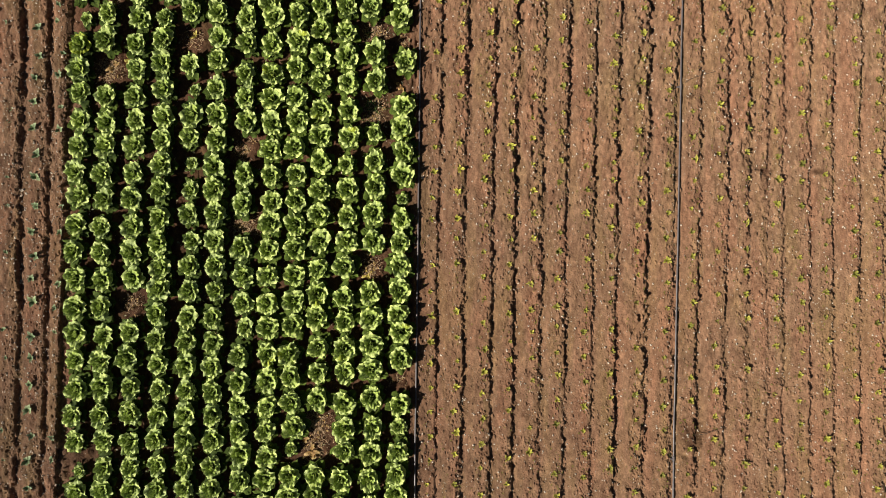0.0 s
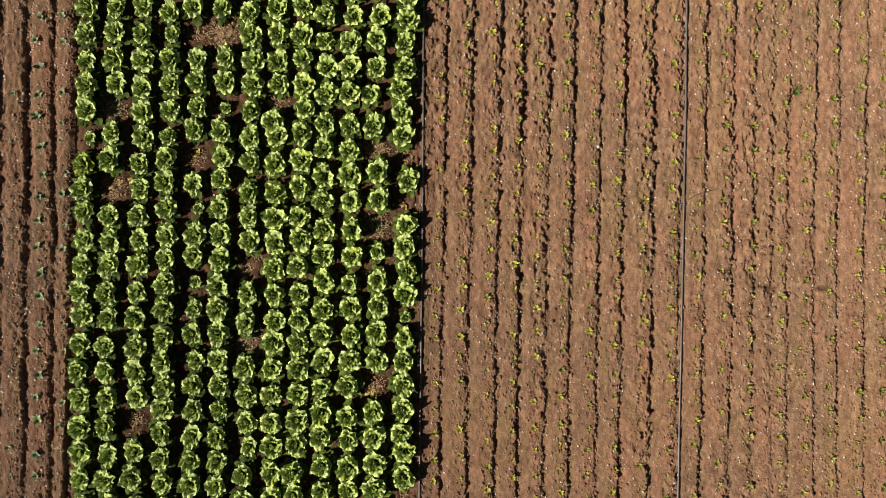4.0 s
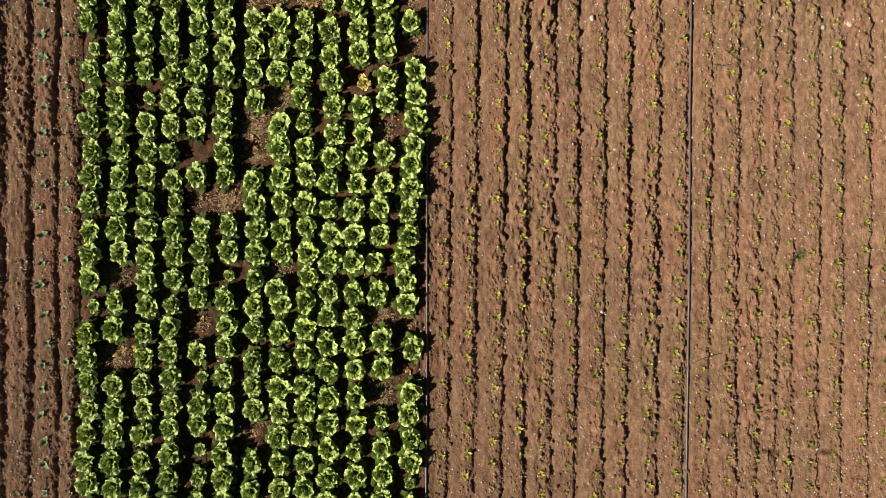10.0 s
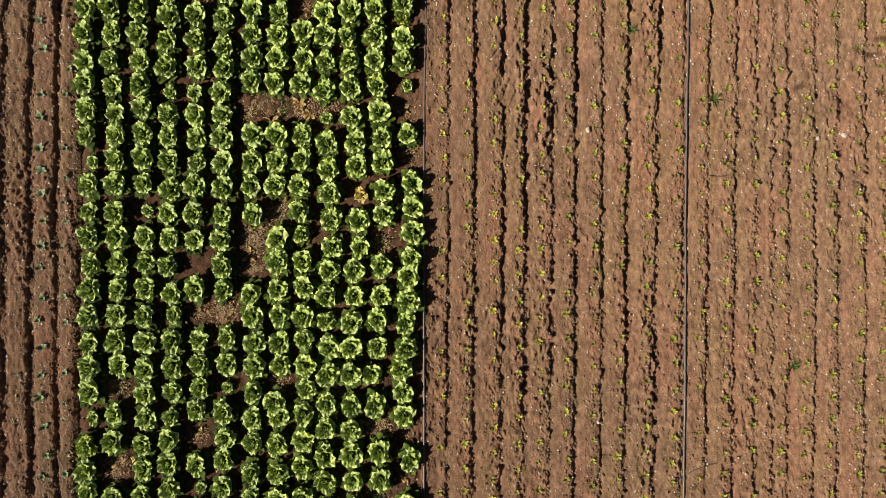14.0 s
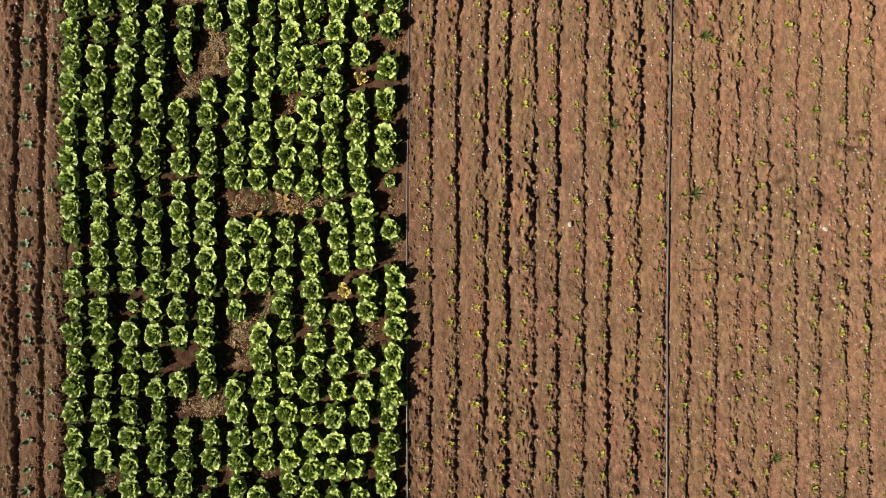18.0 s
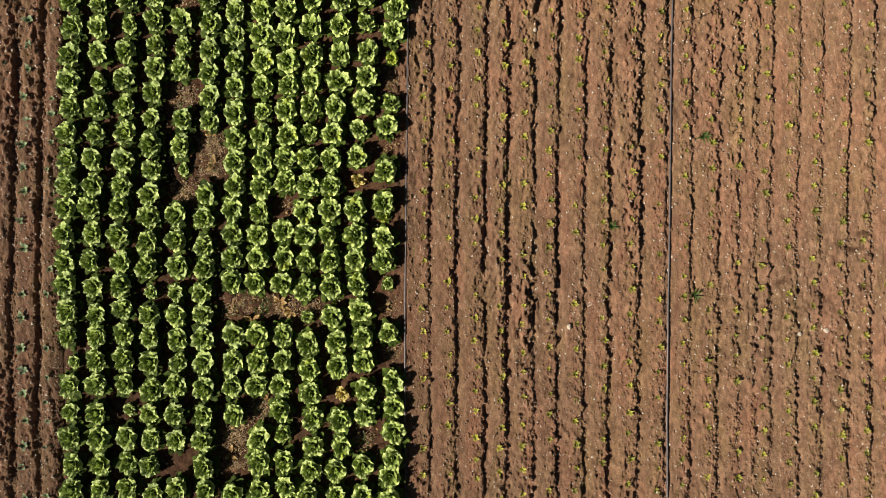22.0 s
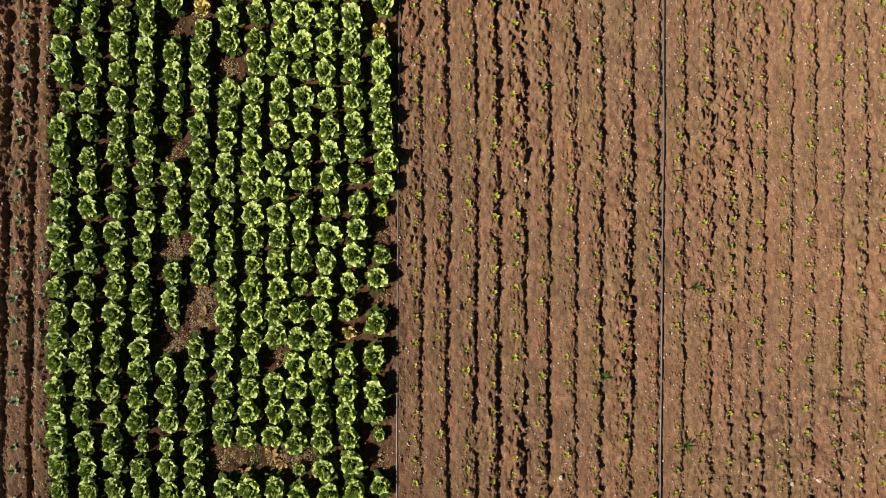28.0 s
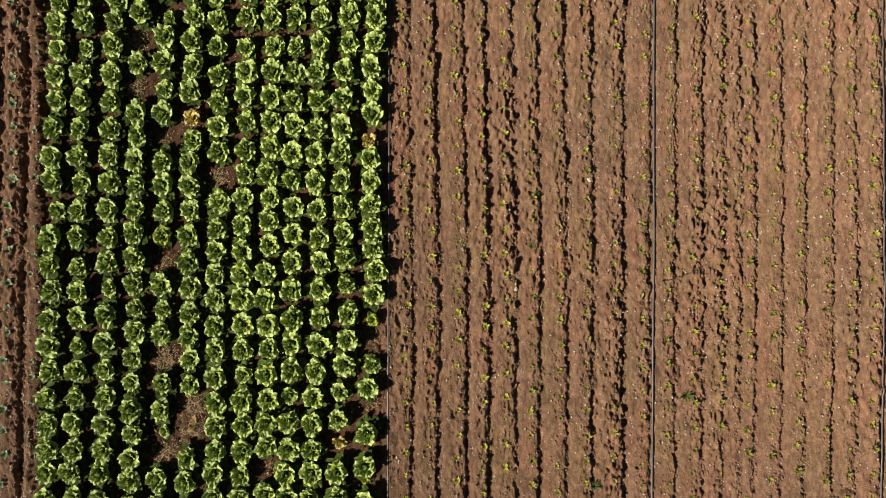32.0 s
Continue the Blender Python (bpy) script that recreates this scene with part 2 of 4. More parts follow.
# furrow lines, metres from the middle hose: offset, depth, roughness of the strip that follows
FURROWS = [(-8.700, 0.039, .012), (-8.380, 0.039, .012), (-8.050, 0.039, .012), (-7.730, 0.043, .012), (-7.410, 0.044, .012), (-7.200, 0.004, .012),
           (-2.835, 0.030, 0.0085), (-2.518, 0.030, 0.0076), (-2.180, 0.036, 0.0110), (-1.922, 0.034, 0.0125),
           (-1.602, 0.022, 0.0080), (-1.317, 0.032, 0.0070), (-0.995, 0.026, 0.0085), (-0.710, 0.032, 0.0110), (-0.362, 0.026, 0.0068),
           (-0.042, 0.018, 0.0059), (0.256, 0.027, 0.0100), (0.580, 0.024, 0.0115), (0.826, 0.012, 0.0105), (1.040, 0.007, 0.0085),
           (1.225, 0.019, 0.0068), (1.545, 0.024, 0.0076), (1.817, 0.023, 0.0068), (2.145, 0.025, 0.0076), (2.422, 0.022, 0.0076),
           (2.715, 0.026, 0.0076), (3.020, 0.026, 0.0076)]
# how the two outer passes of the drill drift from the middle one along the field
PASS_Y = (-3.0, -1.7, 0.4, 2.4, 3.9, 5.4, 7.2, 9.9, 12.1, 13.5)
PASS_WEST = (.015, .012, 0.0, 0.0, 0.0, -.006, -.033, -.014, -.070, -.085)
PASS_EAST = (.090, .067, .020, .007, .015, -.010, -.035, -.007, -.037, -.050)
BED_FROM, BED_TO = -7.24, -3.12
# hollows pressed into the strips: place, half-lengths across and along, depth
HOLLOWS = [(1.57, 2.88, .05, .03, .04), (3.33, 1.32, .10, .03, .045), (3.81, 1.13, .10, .035, .04), (5.19, 6.71, .06, .08, .03), (3.94, 8.94, .05, .05, .04),
           (4.47, 1.12, .10, .03, .025), (2.90, -2.25, .09, .03, .035), (.68, 2.25, .08, .03, .035), (1.07, 2.24, .08, .03, .035), (1.62, 1.89, .09, .03, .035),
           (2.52, 1.70, .09, .03, .025), (1.58, 4.54, .07, .03, .03), (1.65, 5.05, .06, .05, .04), (1.05, 5.0, .05, .08, .03), (3.2, 6.75, .035, .10, .05),
           (.55, 8.3, .05, .12, .03), (2.3, 9.2, .04, .08, .035), (4.1, 10.1, .05, .05, .03)]


def side_shift(y):
    """The rows on the far side of the bed bow outwards a little."""
    return .11 * np.exp(-((y - 6.5) / 4) ** 2)


def pass_shift(o, y):
    """Drift of a line that lies o metres from the middle hose."""
    west, east = min(max((-.5 - o) / .5, 0), 1), min(max((o - .6) / .5, 0), 1)
    return west * np.interp(y, PASS_Y, PASS_WEST) + east * np.interp(y, PASS_Y, PASS_EAST)


def strip_edge(k, y):
    o = FURROWS[k][0]
    z = np.zeros_like(y)
    if o < -5:
        z = z - side_shift(y)
        return z * 1.0 + o + .016 * field(k * 7.3 + 0 * y, y, 1, .42, 11) + .015 * field(k * 3.1 + 0 * y, y, 1, .11, 12)
    return (o + pass_shift(o, y) + .010 * field(z + k * 7.3, y, 1, .42, 11) + .010 * field(z + k * 3.1, y, 1, .11, 12)
            + .008 * field(z + k * 5.7, y, 1, .045, 13))


def furrow_depth(k, y):
    wave = 1.0 + .45 * field(y * 0 + k * 2.7, y, 1, .55, 21) + .45 * field(y * 0 + k * 1.9, y, 1, .10, 22)
    return FURROWS[k][1] * (.88 if FURROWS[k][0] < .2 else .80) * np.interp(y, (1, 7), (.85, 1.05)) * np.clip(wave, .2, 1.6)


def land(x, y):
    r = x - main_line(y)
    bed = (r > BED_FROM) & (r < BED_TO)
    r = r + .013 * field(x, y, .065, .055, 41) + .009 * field(x, y, .034, .030, 42)
    z = np.zeros_like(x)
    rough = np.full_like(x, .012)
    for k in range(len(FURROWS) - 1):
        r0 = FURROWS[k][2]
        if FURROWS[k + 1][0] - FURROWS[k][0] > 1.0:
            continue
        a, b = strip_edge(k, y), strip_edge(k + 1, y)
        m = (r >= a) & (r < b)
        s, p = (r - a)[m], (b - a)[m]
        ym = y[m]
        t = np.clip(s / (.46 * p), 0, 1)
        # the far side of each strip slopes down into the next furrow
        fall = np.clip((p - s) / (.020 + .008 * field(r[m], ym, .05, .05, 43)), 0, 1)
        z[m] = (-furrow_depth(k, ym) * (1 - t * t * (3 - 2 * t)) + .008 * np.exp(-((p - s - .05) / .05) ** 2)
                - furrow_depth(k + 1, ym) * (1 - fall * fall * (3 - 2 * fall)))
        q = np.clip((s / p - .42) / .25, 0, 1)
        rough[m] = r0 * (.95 + .90 * q * q * (3 - 2 * q) + .3 * np.exp(-(s / .06) ** 2))
    z[bed] = -.045
    rough[bed] = .022
    n = (field(x, y, .085, .11, 31) * .8 + field(x, y, .045, .060, 32) * .9 + field(x, y, .025, .036, 33) * .85
         + (.45 - np.abs(field(x, y, .040, .060, 36))) * .9)
    n = np.tanh(n)
    patch = np.clip(.9 + .7 * field(x, y, .6, 1.3, 35), .35, 1.5)
    # the field is less finely raked towards its far end
    patch = patch * (1 + (np.interp(r, (-.5, .5), (.15, .19)) * np.clip(y - 1, 0, 4.5) - .2) * (~bed))
    z += rough * patch * np.where(n > 0, n * 1.25, n * .8) + .008 * field(x, y, .7, .9, 34)
    for hx, hy, ha, hb, hd in HOLLOWS:
        q = ((x - hx) / ha) ** 2 + ((y - hy + .25 * (x - hx)) / hb) ** 2
        z -= hd * np.exp(-q * 1.2)
    return z


GRID = {}


def land_at(x, y):
    """The height of the ground sheet at a place."""
    xs, ys, zs = GRID["x"], GRID["y"], GRID["z"]
    i = min(max(int(np.searchsorted(xs, x)) - 1, 0), len(xs) - 2)
    j = min(max(int(np.searchsorted(ys, y)) - 1, 0), len(ys) - 2)
    u, v = (x - xs[i]) / (xs[i + 1] - xs[i]), (y - ys[j]) / (ys[j + 1] - ys[j])
    return float((zs[i, j] * (1 - u) + zs[i + 1, j] * u) * (1 - v) + (zs[i, j + 1] * (1 - u) + zs[i + 1, j + 1] * u) * v)


def spaced(stops):
    out = []
    for (a, b, step) in stops:
        out.append(np.linspace(a, b, max(2, int(round((b - a) / step)) + 1))[:-1])
    out.append(np.array([stops[-1][1]]))
    return np.concatenate(out)


def build_ground():
    xs = spaced([(-400, -60, 85), (-60, -8, 13), (-8, -5.6, .3), (-5.6, -4.45, .0125), (-4.45, -.42, .030), (-.42, 5.85, .0120),
                 (5.85, 8, .3), (8, 60, 13), (60, 400, 85)])
    ys = spaced([(-400, -60, 85), (-60, -4, 14), (-4, -3.1, .3), (-3.1, 13.5, .0200), (13.5, 14.5, .3), (14.5, 60, 12), (60, 400, 85)])
    X, Y = np.meshgrid(xs, ys, indexing="ij")
    Z = land(X.ravel(), Y.ravel())
    nx, ny = len(xs), len(ys)
    GRID["x"], GRID["y"], GRID["z"] = xs, ys, Z.reshape(nx, ny)
    co = np.stack([X.ravel(), Y.ravel(), Z], 1).astype(np.float32)
    i = (np.arange(nx - 1)[:, None] * ny + np.arange(ny - 1)[None, :]).ravel()
    quads = np.stack([i, i + ny, i + ny + 1, i + 1], 1).astype(np.int32)
    me = bpy.data.meshes.new("ground")
    me.vertices.add(len(co))
    me.vertices.foreach_set("co", co.ravel())
    me.loops.add(quads.size)
    me.loops.foreach_set("vertex_index", quads.ravel())
    me.polygons.add(len(quads))
    me.polygons.foreach_set("loop_start", np.arange(0, quads.size, 4, dtype=np.int32))
    me.polygons.foreach_set("loop_total", np.full(len(quads), 4, dtype=np.int32))
    me.polygons.foreach_set("use_smooth", np.ones(len(quads), dtype=bool))
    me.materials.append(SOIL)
    me.update(calc_edges=True)
    return tagged(new("ground", me), "dry brown tilled soil drawn into long parallel furrows", "ground", kind="structure")


build_ground()


# ---- lettuces ----
def leaf_shape(rng, length, width, a0, a1, lift=0.0, ruffle=.010, cup=.02, nu=6, nv=6, r0=.012):
    """A ruffled leaf that leaves the stem along +x at a0 degrees and bends to a1 at its tip."""
    V, U = [], []
    x, z = r0, .012 + lift
    ph = [rng.uniform(0, 6.28) for _ in range(4)]
    cx = []
    for i in range(nu + 1):
        u = i / nu
        cx.append((x, z, radians(a0 + (a1 - a0) * u ** 1.3)))
        a = radians(a0 + (a1 - a0) * ((i + .5) / nu) ** 1.3)
        x, z = x + math.cos(a) * length / nu, z + math.sin(a) * length / nu
    xs, zs, angs = (np.array(c) for c in zip(*cx))
    steps = np.arange(nu + 1) / nu
    for i in range(nu + 1):
        u = i / nu
        w = width * (.22 + .78 * min(1.0, (u / .6)) ** .8) * (1.0 - .10 * max(0, u - .6) / .4)
        for j in range(nv + 1):
            v = 2 * j / nv - 1
            back = u * (1 - .36 * abs(v) ** 3 * u + .050 * u * math.sin(8.5 * v + ph[2]))
            x, z, a = float(np.interp(back, steps, xs)), float(np.interp(back, steps, zs)), float(np.interp(back, steps, angs))
            e = abs(v) ** 1.5 * u
            wave = ruffle * e * (math.sin(9 * u + ph[0] + 2.5 * v) + .7 * math.sin(15 * u + ph[1] - 4 * v))
            tipw = ruffle * 1.15 * max(0, u - .5) * (math.sin(6.5 * v + ph[2]) + .6 * math.sin(11 * v + ph[3]))
            n = wave + tipw + cup * v * v * (1 - .3 * u)
            V.append((x - math.sin(a) * n + rng.uniform(-.002, .002), v * w * .5 * (1 - .12 * u * v * v) + rng.uniform(-.002, .002) + .25 * wave,
                      max(.004, z + math.cos(a) * n - .010 * v * v * (1 - u))))
            U.append((j / nv, u))
    Fc = [(i * (nv + 1) + j, (i + 1) * (nv + 1) + j, (i + 1) * (nv + 1) + j + 1, i * (nv + 1) + j + 1) for i in range(nu) for j in range(nv)]
    return np.array(V), Fc, np.array(U)


def frilled_leaf(rng, length, width, a0, a1, ruffle=.014, cup=.02, nu=6, nv=9, r0=.012):
    """A lettuce leaf with a rounded, lobed and frilled margin, from a0 degrees at the stem to a1 at its tip."""
    ph = [rng.uniform(0, 6.28) for _ in range(6)]
    fine = 4 * nu
    sx, sz = [r0], [.012]
    for i in range(fine):
        a = radians(a0 + (a1 - a0) * ((i + .5) / fine) ** 1.4)
        sx.append(sx[-1] + math.cos(a) * length / fine)
        sz.append(sz[-1] + math.sin(a) * length / fine)
    steps = np.linspace(0, 1, fine + 1)
    V, U = [], []
    for i in range(nu + 1):
        u = (i / nu) ** .85
        w = width * (.20 + .80 * min(1.0, u / .62) ** .9)
        for j in range(nv + 1):
            v = 2 * j / nv - 1
            m = abs(v)
            s = u * (1 - .50 * u * (1 - math.sqrt(1 - .92 * v * v)))
            s += u * u * (.045 * math.sin(6.5 * v + ph[2]) + .035 * math.sin(9.5 * v + ph[3]))
            s = max(0.0, min(1.04, s))
            a = radians(a0 + (a1 - a0) * s ** 1.4)
            x, z = float(np.interp(s, steps, sx)) + max(0, s - 1) * length, float(np.interp(s, steps, sz))
            rim = max(m * m * u, u ** 3)
            frill = ruffle * rim * (math.sin(7 * u + 4.5 * v + ph[0]) + .8 * math.sin(7.5 * v - 5 * u + ph[1]))
            n = frill + cup * v * v * (1 - 1.2 * u)
            side = v * w * .5 * (1 + .10 * u * math.sin(8 * u + ph[4] * (1 if v > 0 else 2)))
            V.append((x - math.sin(a) * n, side + .35 * frill + rng.uniform(-.0015, .0015), max(.004, z + math.cos(a) * n)))
            U.append((j / nv, max(u, .5 * u + .5 * m * math.sqrt(u))))
    Fc = [(i * (nv + 1) + j, (i + 1) * (nv + 1) + j, (i + 1) * (nv + 1) + j + 1, i * (nv + 1) + j + 1) for i in range(nu) for j in range(nv)]
    return np.array(V), Fc, np.array(U)


def rosette(pieces, nvs):
    """Leaves grown together at one stem."""
    v, f, u = joined(pieces)
    k = len(v)
    v = np.concatenate([v, [(0, 0, .006)]])
    u = np.concatenate([u, [(.5, 0)]])
    start = 0
    for (pv, pf, pu), nv in zip(pieces, nvs):
        f = f + [(k, start + j + 1, start + j) for j in range(nv)]
        start += len(pv)
    return v, f, u


def turned(piece, deg, scale=1.0, move=(0, 0, 0)):
    v, f, u = piece
    c, s = math.cos(radians(deg)), math.sin(radians(deg))
    r = np.array([[c, s, 0], [-s, c, 0], [0, 0, 1]])
    return (v * scale) @ r + np.array(move), f, u


def lettuce_pieces(seed, outer_n=8):
    """Outer leaves and inner leaves, one by one, the heart and the ring of low leaves."""
    rng = random.Random(seed)
    outer, inner, heart, low = [], [], [], []
    for k in range(outer_n):
        a = 360 * k / outer_n + rng.uniform(-14, 14)
        outer.append(turned(frilled_leaf(rng, .152 * rng.uniform(.80, 1.12), .136 * rng.uniform(.88, 1.12), rng.uniform(54, 68), rng.uniform(-24, 2), .011, .010), a))
    for k in range(8):
        a = 360 * k / 8 + rng.uniform(-18, 18)
        inner.append(turned(frilled_leaf(rng, .138 * rng.uniform(.78, 1.10), .092, rng.uniform(66, 80), rng.uniform(-4, 30), .011, .012, 5, 7, .008), a))
    for k in range(4):
        a = 360 * k / 4 + rng.uniform(-20, 20)
        heart.append(turned(frilled_leaf(rng, .112 * rng.uniform(.80, 1.1), .060, rng.uniform(76, 86), rng.uniform(60, 105), .014, .018, 4, 5, .006), a))
    for k in range(8):
        a = 360 * k / 8 + rng.uniform(-18, 18)
        low.append(turned(frilled_leaf(rng, .178 * rng.uniform(.80, 1.12), .118, rng.uniform(14, 28), rng.uniform(-18, 0), .012, .008, 3, 5), a))
    return outer, inner, rosette(heart, [5] * 4), rosette(low, [5] * 8)


SHAPES = [lettuce_pieces(40 + k, 8 + k % 2) for k in range(8)]
LABELS = {0: "full green leaf lettuce growing in brown soil", 1: "medium-sized green leaf lettuce growing in soil",
          2: "small stunted green lettuce growing in soil", 3: "pale yellow-green leaf lettuce growing in soil",
          4: "wilted yellow lettuce with few drooping leaves", 5: "small pale wilting lettuce growing in soil"}
SIZES = {0: .97, 1: .81, 2: .55, 3: .93, 4: .7, 5: .56}
PLANTS = []


def plant_row(x0, slope, plants):
    """Plants of one row: centimetres along the row, across it, and the kind of plant."""
    for along, across, *kind in plants:
        y = along / 100
        PLANTS.append((x0 + slope * y + across / 100 + .012, y, kind[0] if kind else 0))


plant_row(-4.260, 0.0107, [
    (-301, 6), (-270, 6), (-246, 7, 2), (-210, 3), (-179, 1), (-149, 5), (-115, 2), (-85, 2), (-55, 1), (-21, 0), (11, -3), 
    (42, -1), (76, 0), (103, -3), (134, -2), (163, 2), (197, 0), (224, -1), (252, 0, 3), (284, 3, 2), (316, 2), (344, 1), 
    (372, 0), (405, -1), (437, 1), (466, 1), (498, -2), (528, -3, 1)])
plant_row(-4.260, 0.0107, [
    (559, -3), (587, 0, 2), (618, -5), (648, -5), (679, -8), (705, -9), (738, -11), (768, -9), (796, -7), (825, -6), (857, -7), 
    (888, -5), (918, -5), (948, -4), (982, -1), (1013, -2), (1044, -2), (1076, 6, 1), (1110, 1), (1139, -1), (1174, 1), (1205, 6), 
    (1235, 4), (1264, 8), (1294, 6), (1320, 10), (1350, 10), (1380, 10)])
plant_row(-3.947, 0.0096, [
    (-296, 6), (-265, 6), (-240, 6), (-208, 6), (-179, 0), (-146, 3), (-117, 0), (-87, 2), (-54, -1), (-22, 0), (10, -3), 
    (39, -3), (72, -1), (101, -3), (134, -1), (162, 1), (192, 0), (258, -2), (289, -1), (347, 4), (376, 1), (406, 2), 
    (437, 2), (467, 4), (498, 1), (527, -1)])
plant_row(-3.947, 0.0096, [
    (561, -2), (589, -2), (618, -1), (643, -2), (675, -5), (706, -10), (738, -8), (769, -11), (794, -7), (827, -9), (856, -4), 
    (888, -4), (917, -2, 1), (950, -2), (981, -1), (1010, -2, 1), (1045, -1), (1076, 0), (1109, 4), (1140, 0), (1173, 2), (1204, 4), 
    (1236, 5), (1267, 9, 1), (1298, 8), (1328, 8), (1358, 8)])
plant_row(-3.615, 0.0121, [
    (-296, 6), (-265, 6), (-239, 4), (-210, 4), (-177, 3), (-146, 3), (-113, -1), (-82, 1), (-19, 2), (10, 0), (40, 1), 
    (72, -1), (102, 0), (135, 0), (164, 1), (192, -1), (224, 0), (253, -1), (284, 3), (314, 2), (342, 1), (374, 1), 
    (405, 0), (438, 0), (468, 0), (498, -1), (529, -1, 2)])
plant_row(-3.615, 0.0121, [
    (561, -3), (590, -3), (619, -4), (650, -5), (677, -8), (705, -8), (736, -10), (768, -11), (794, -8), (824, -6), (857, -4), 
    (889, -4), (920, -5), (953, -4), (984, -1, 1), (1015, -3), (1044, -1), (1077, -1), (1109, 2), (1140, 1), (1171, 2), (1204, 3), 
    (1235, 4), (1268, 6), (1298, 8), (1321, 11), (1351, 11), (1381, 11)])
plant_row(-3.300, 0.0105, [
    (-296, 3), (-265, 3), (-238, 2), (-206, 2), (-180, 2), (-149, 4), (-119, 2), (-91, -1), (-61, -1), (-32, 2), (-7, 2), 
    (21, -1), (51, 0), (84, 0), (113, 2), (142, 1), (169, 2), (202, 1), (232, -1), (260, -1), (286, 0, 1), (316, 4), 
    (346, 3), (376, 2), (406, 3, 1), (431, 0), (464, -5), (496, -2)])
plant_row(-3.300, 0.0105, [
    (525, -5), (554, -2), (587, -3), (616, -5), (642, -5), (669, -5, 2), (698, -9), (728, -7), (758, -6), (784, -5), (813, -3, 1), 
    (842, -3), (874, -4, 1), (904, -2), (933, 0), (961, 0, 1), (989, -1), (1018, 1), (1049, 0), (1077, 1), (1104, 2), (1134, 1), 
    (1161, 4), (1189, 4), (1248, 4), (1307, 8), (1337, 8), (1367, 8)])
plant_row(-2.970, 0.0100, [
    (-294, 2), (-263, 2), (-238, 2), (-206, 2), (-178, 1), (-150, 2), (-121, 2), (-93, 2), (-65, 2), (-34, 3), (-5, 2), 
    (24, 5, 1), (55, 1), (84, 1, 1), (115, 1, 2), (145, 0), (171, 3), (201, 3, 2), (230, -2), (294, -2), (320, 2), (349, 2), 
    (376, 0), (437, -4), (494, -6)])
plant_row(-2.970, 0.0100, [
    (526, -7), (559, -7), (586, -4, 1), (613, -4), (642, -6), (668, -8, 1), (699, -5), (730, -7), (760, -7), (814, -1, 2), (841, -3), 
    (872, 0), (931, -2), (959, 0, 1), (988, 0), (1046, 0, 3), (1075, 2), (1105, 1), (1132, 1), (1189, 2), (1218, 3, 1), (1248, 3), 
    (1279, 4), (1304, 7, 2), (1334, 7), (1364, 7)])
plant_row(-2.662, 0.0112, [
    (-295, 3), (-264, 3), (-238, 3), (-207, 3), (-178, 3), (-152, 1), (-122, 1), (-94, 1), (-65, 1), (-34, 3, 1), (-4, 3), 
    (24, 1), (55, 1), (84, -1), (111, -1), (142, 1), (171, 1), (203, -1), (236, 0), (262, 2), (292, -1), (320, 2, 2), 
    (349, 3), (379, 2), (436, -2), (463, -4), (494, -6)])
plant_row(-2.662, 0.0112, [
    (524, -5), (556, -4), (586, -5), (614, -6), (642, -7), (668, -8), (697, -5), (723, -6), (756, -6), (784, -3), (870, 0, 1), 
    (900, 0), (927, -1), (954, 0), (985, 1), (1014, 0), (1045, -1), (1075, 1), (1103, 0), (1131, 1), (1157, 4), (1183, 3, 4), (1213, 2), 
    (1244, 5), (1272, 4), (1302, 6), (1332, 6), (1362, 6)])
plant_row(-2.328, 0.0096, [
    (-285, 2), (-254, 2), (-223, 2), (-195, 0), (-168, -1), (-140, -1), (-110, -2), (-76, 5, 1), (-48, 2), (-16, 2), (16, -2), 
    (68, -1), (101, 0), (164, 2), (192, 0), (220, 0), (256, 1), (284, 0), (315, 1), (347, 3), (374, 3), (404, -1), 
    (431, -3), (524, -1), (557, -4)])
plant_row(-2.328, 0.0096, [
    (587, -3), (618, -2), (682, -4), (710, -4), (738, -5), (766, -5), (793, -1), (822, -1), (847, -1), (879, -1), (911, -1), 
    (939, -2), (970, -2), (999, -1), (1027, -1), (1053, 1), (1084, 4), (1143, 3), (1172, 3), (1202, 3), (1233, 4), (1267, 1), 
    (1297, 2), (1327, 2), (1357, 2)])
plant_row(-2.029, 0.0113, [
    (-283, 3), (-252, 2), (-226, 3), (-196, 1), (-168, 2), (-138, 2), (-107, 1), (-76, 2), (-48, 0), (-16, 0), (15, 0), 
    (45, 2), (70, 3), (101, 2), (131, 1), (162, 1), (190, 2), (220, 1), (253, 0), (287, 1), (303, -4), (348, 2), 
    (374, 1), (405, 1), (436, -2), (469, -2), (496, -3)])
plant_row(-2.029, 0.0113, [
    (559, -6), (587, -5), (618, -5), (679, -9), (709, -6), (736, -6), (763, -4), (792, -2), (821, -1), (851, -2), (882, -1, 1), 
    (911, -1), (940, -1), (971, -2), (999, -1), (1027, -1), (1057, -2), (1088, 0), (1117, 2), (1145, 3), (1178, 4), (1208, 2), 
    (1237, 4), (1265, 3, 1), (1300, 6), (1330, 6), (1360, 6)])
plant_row(-1.738, 0.0119, [
    (-303, 1), (-272, 1), (-249, 1), (-218, 1, 2), (-192, 5), (-163, 1), (-133, 0), (-107, -3), (-73, 1), (-45, 2), (-15, 2), 
    (16, 3), (44, 2), (71, 2), (102, 2), (134, 0), (166, 2), (193, 0), (227, 0), (258, 1), (290, 1), (319, 4), 
    (346, 2), (378, 0), (405, -1), (439, -1), (469, -3)])
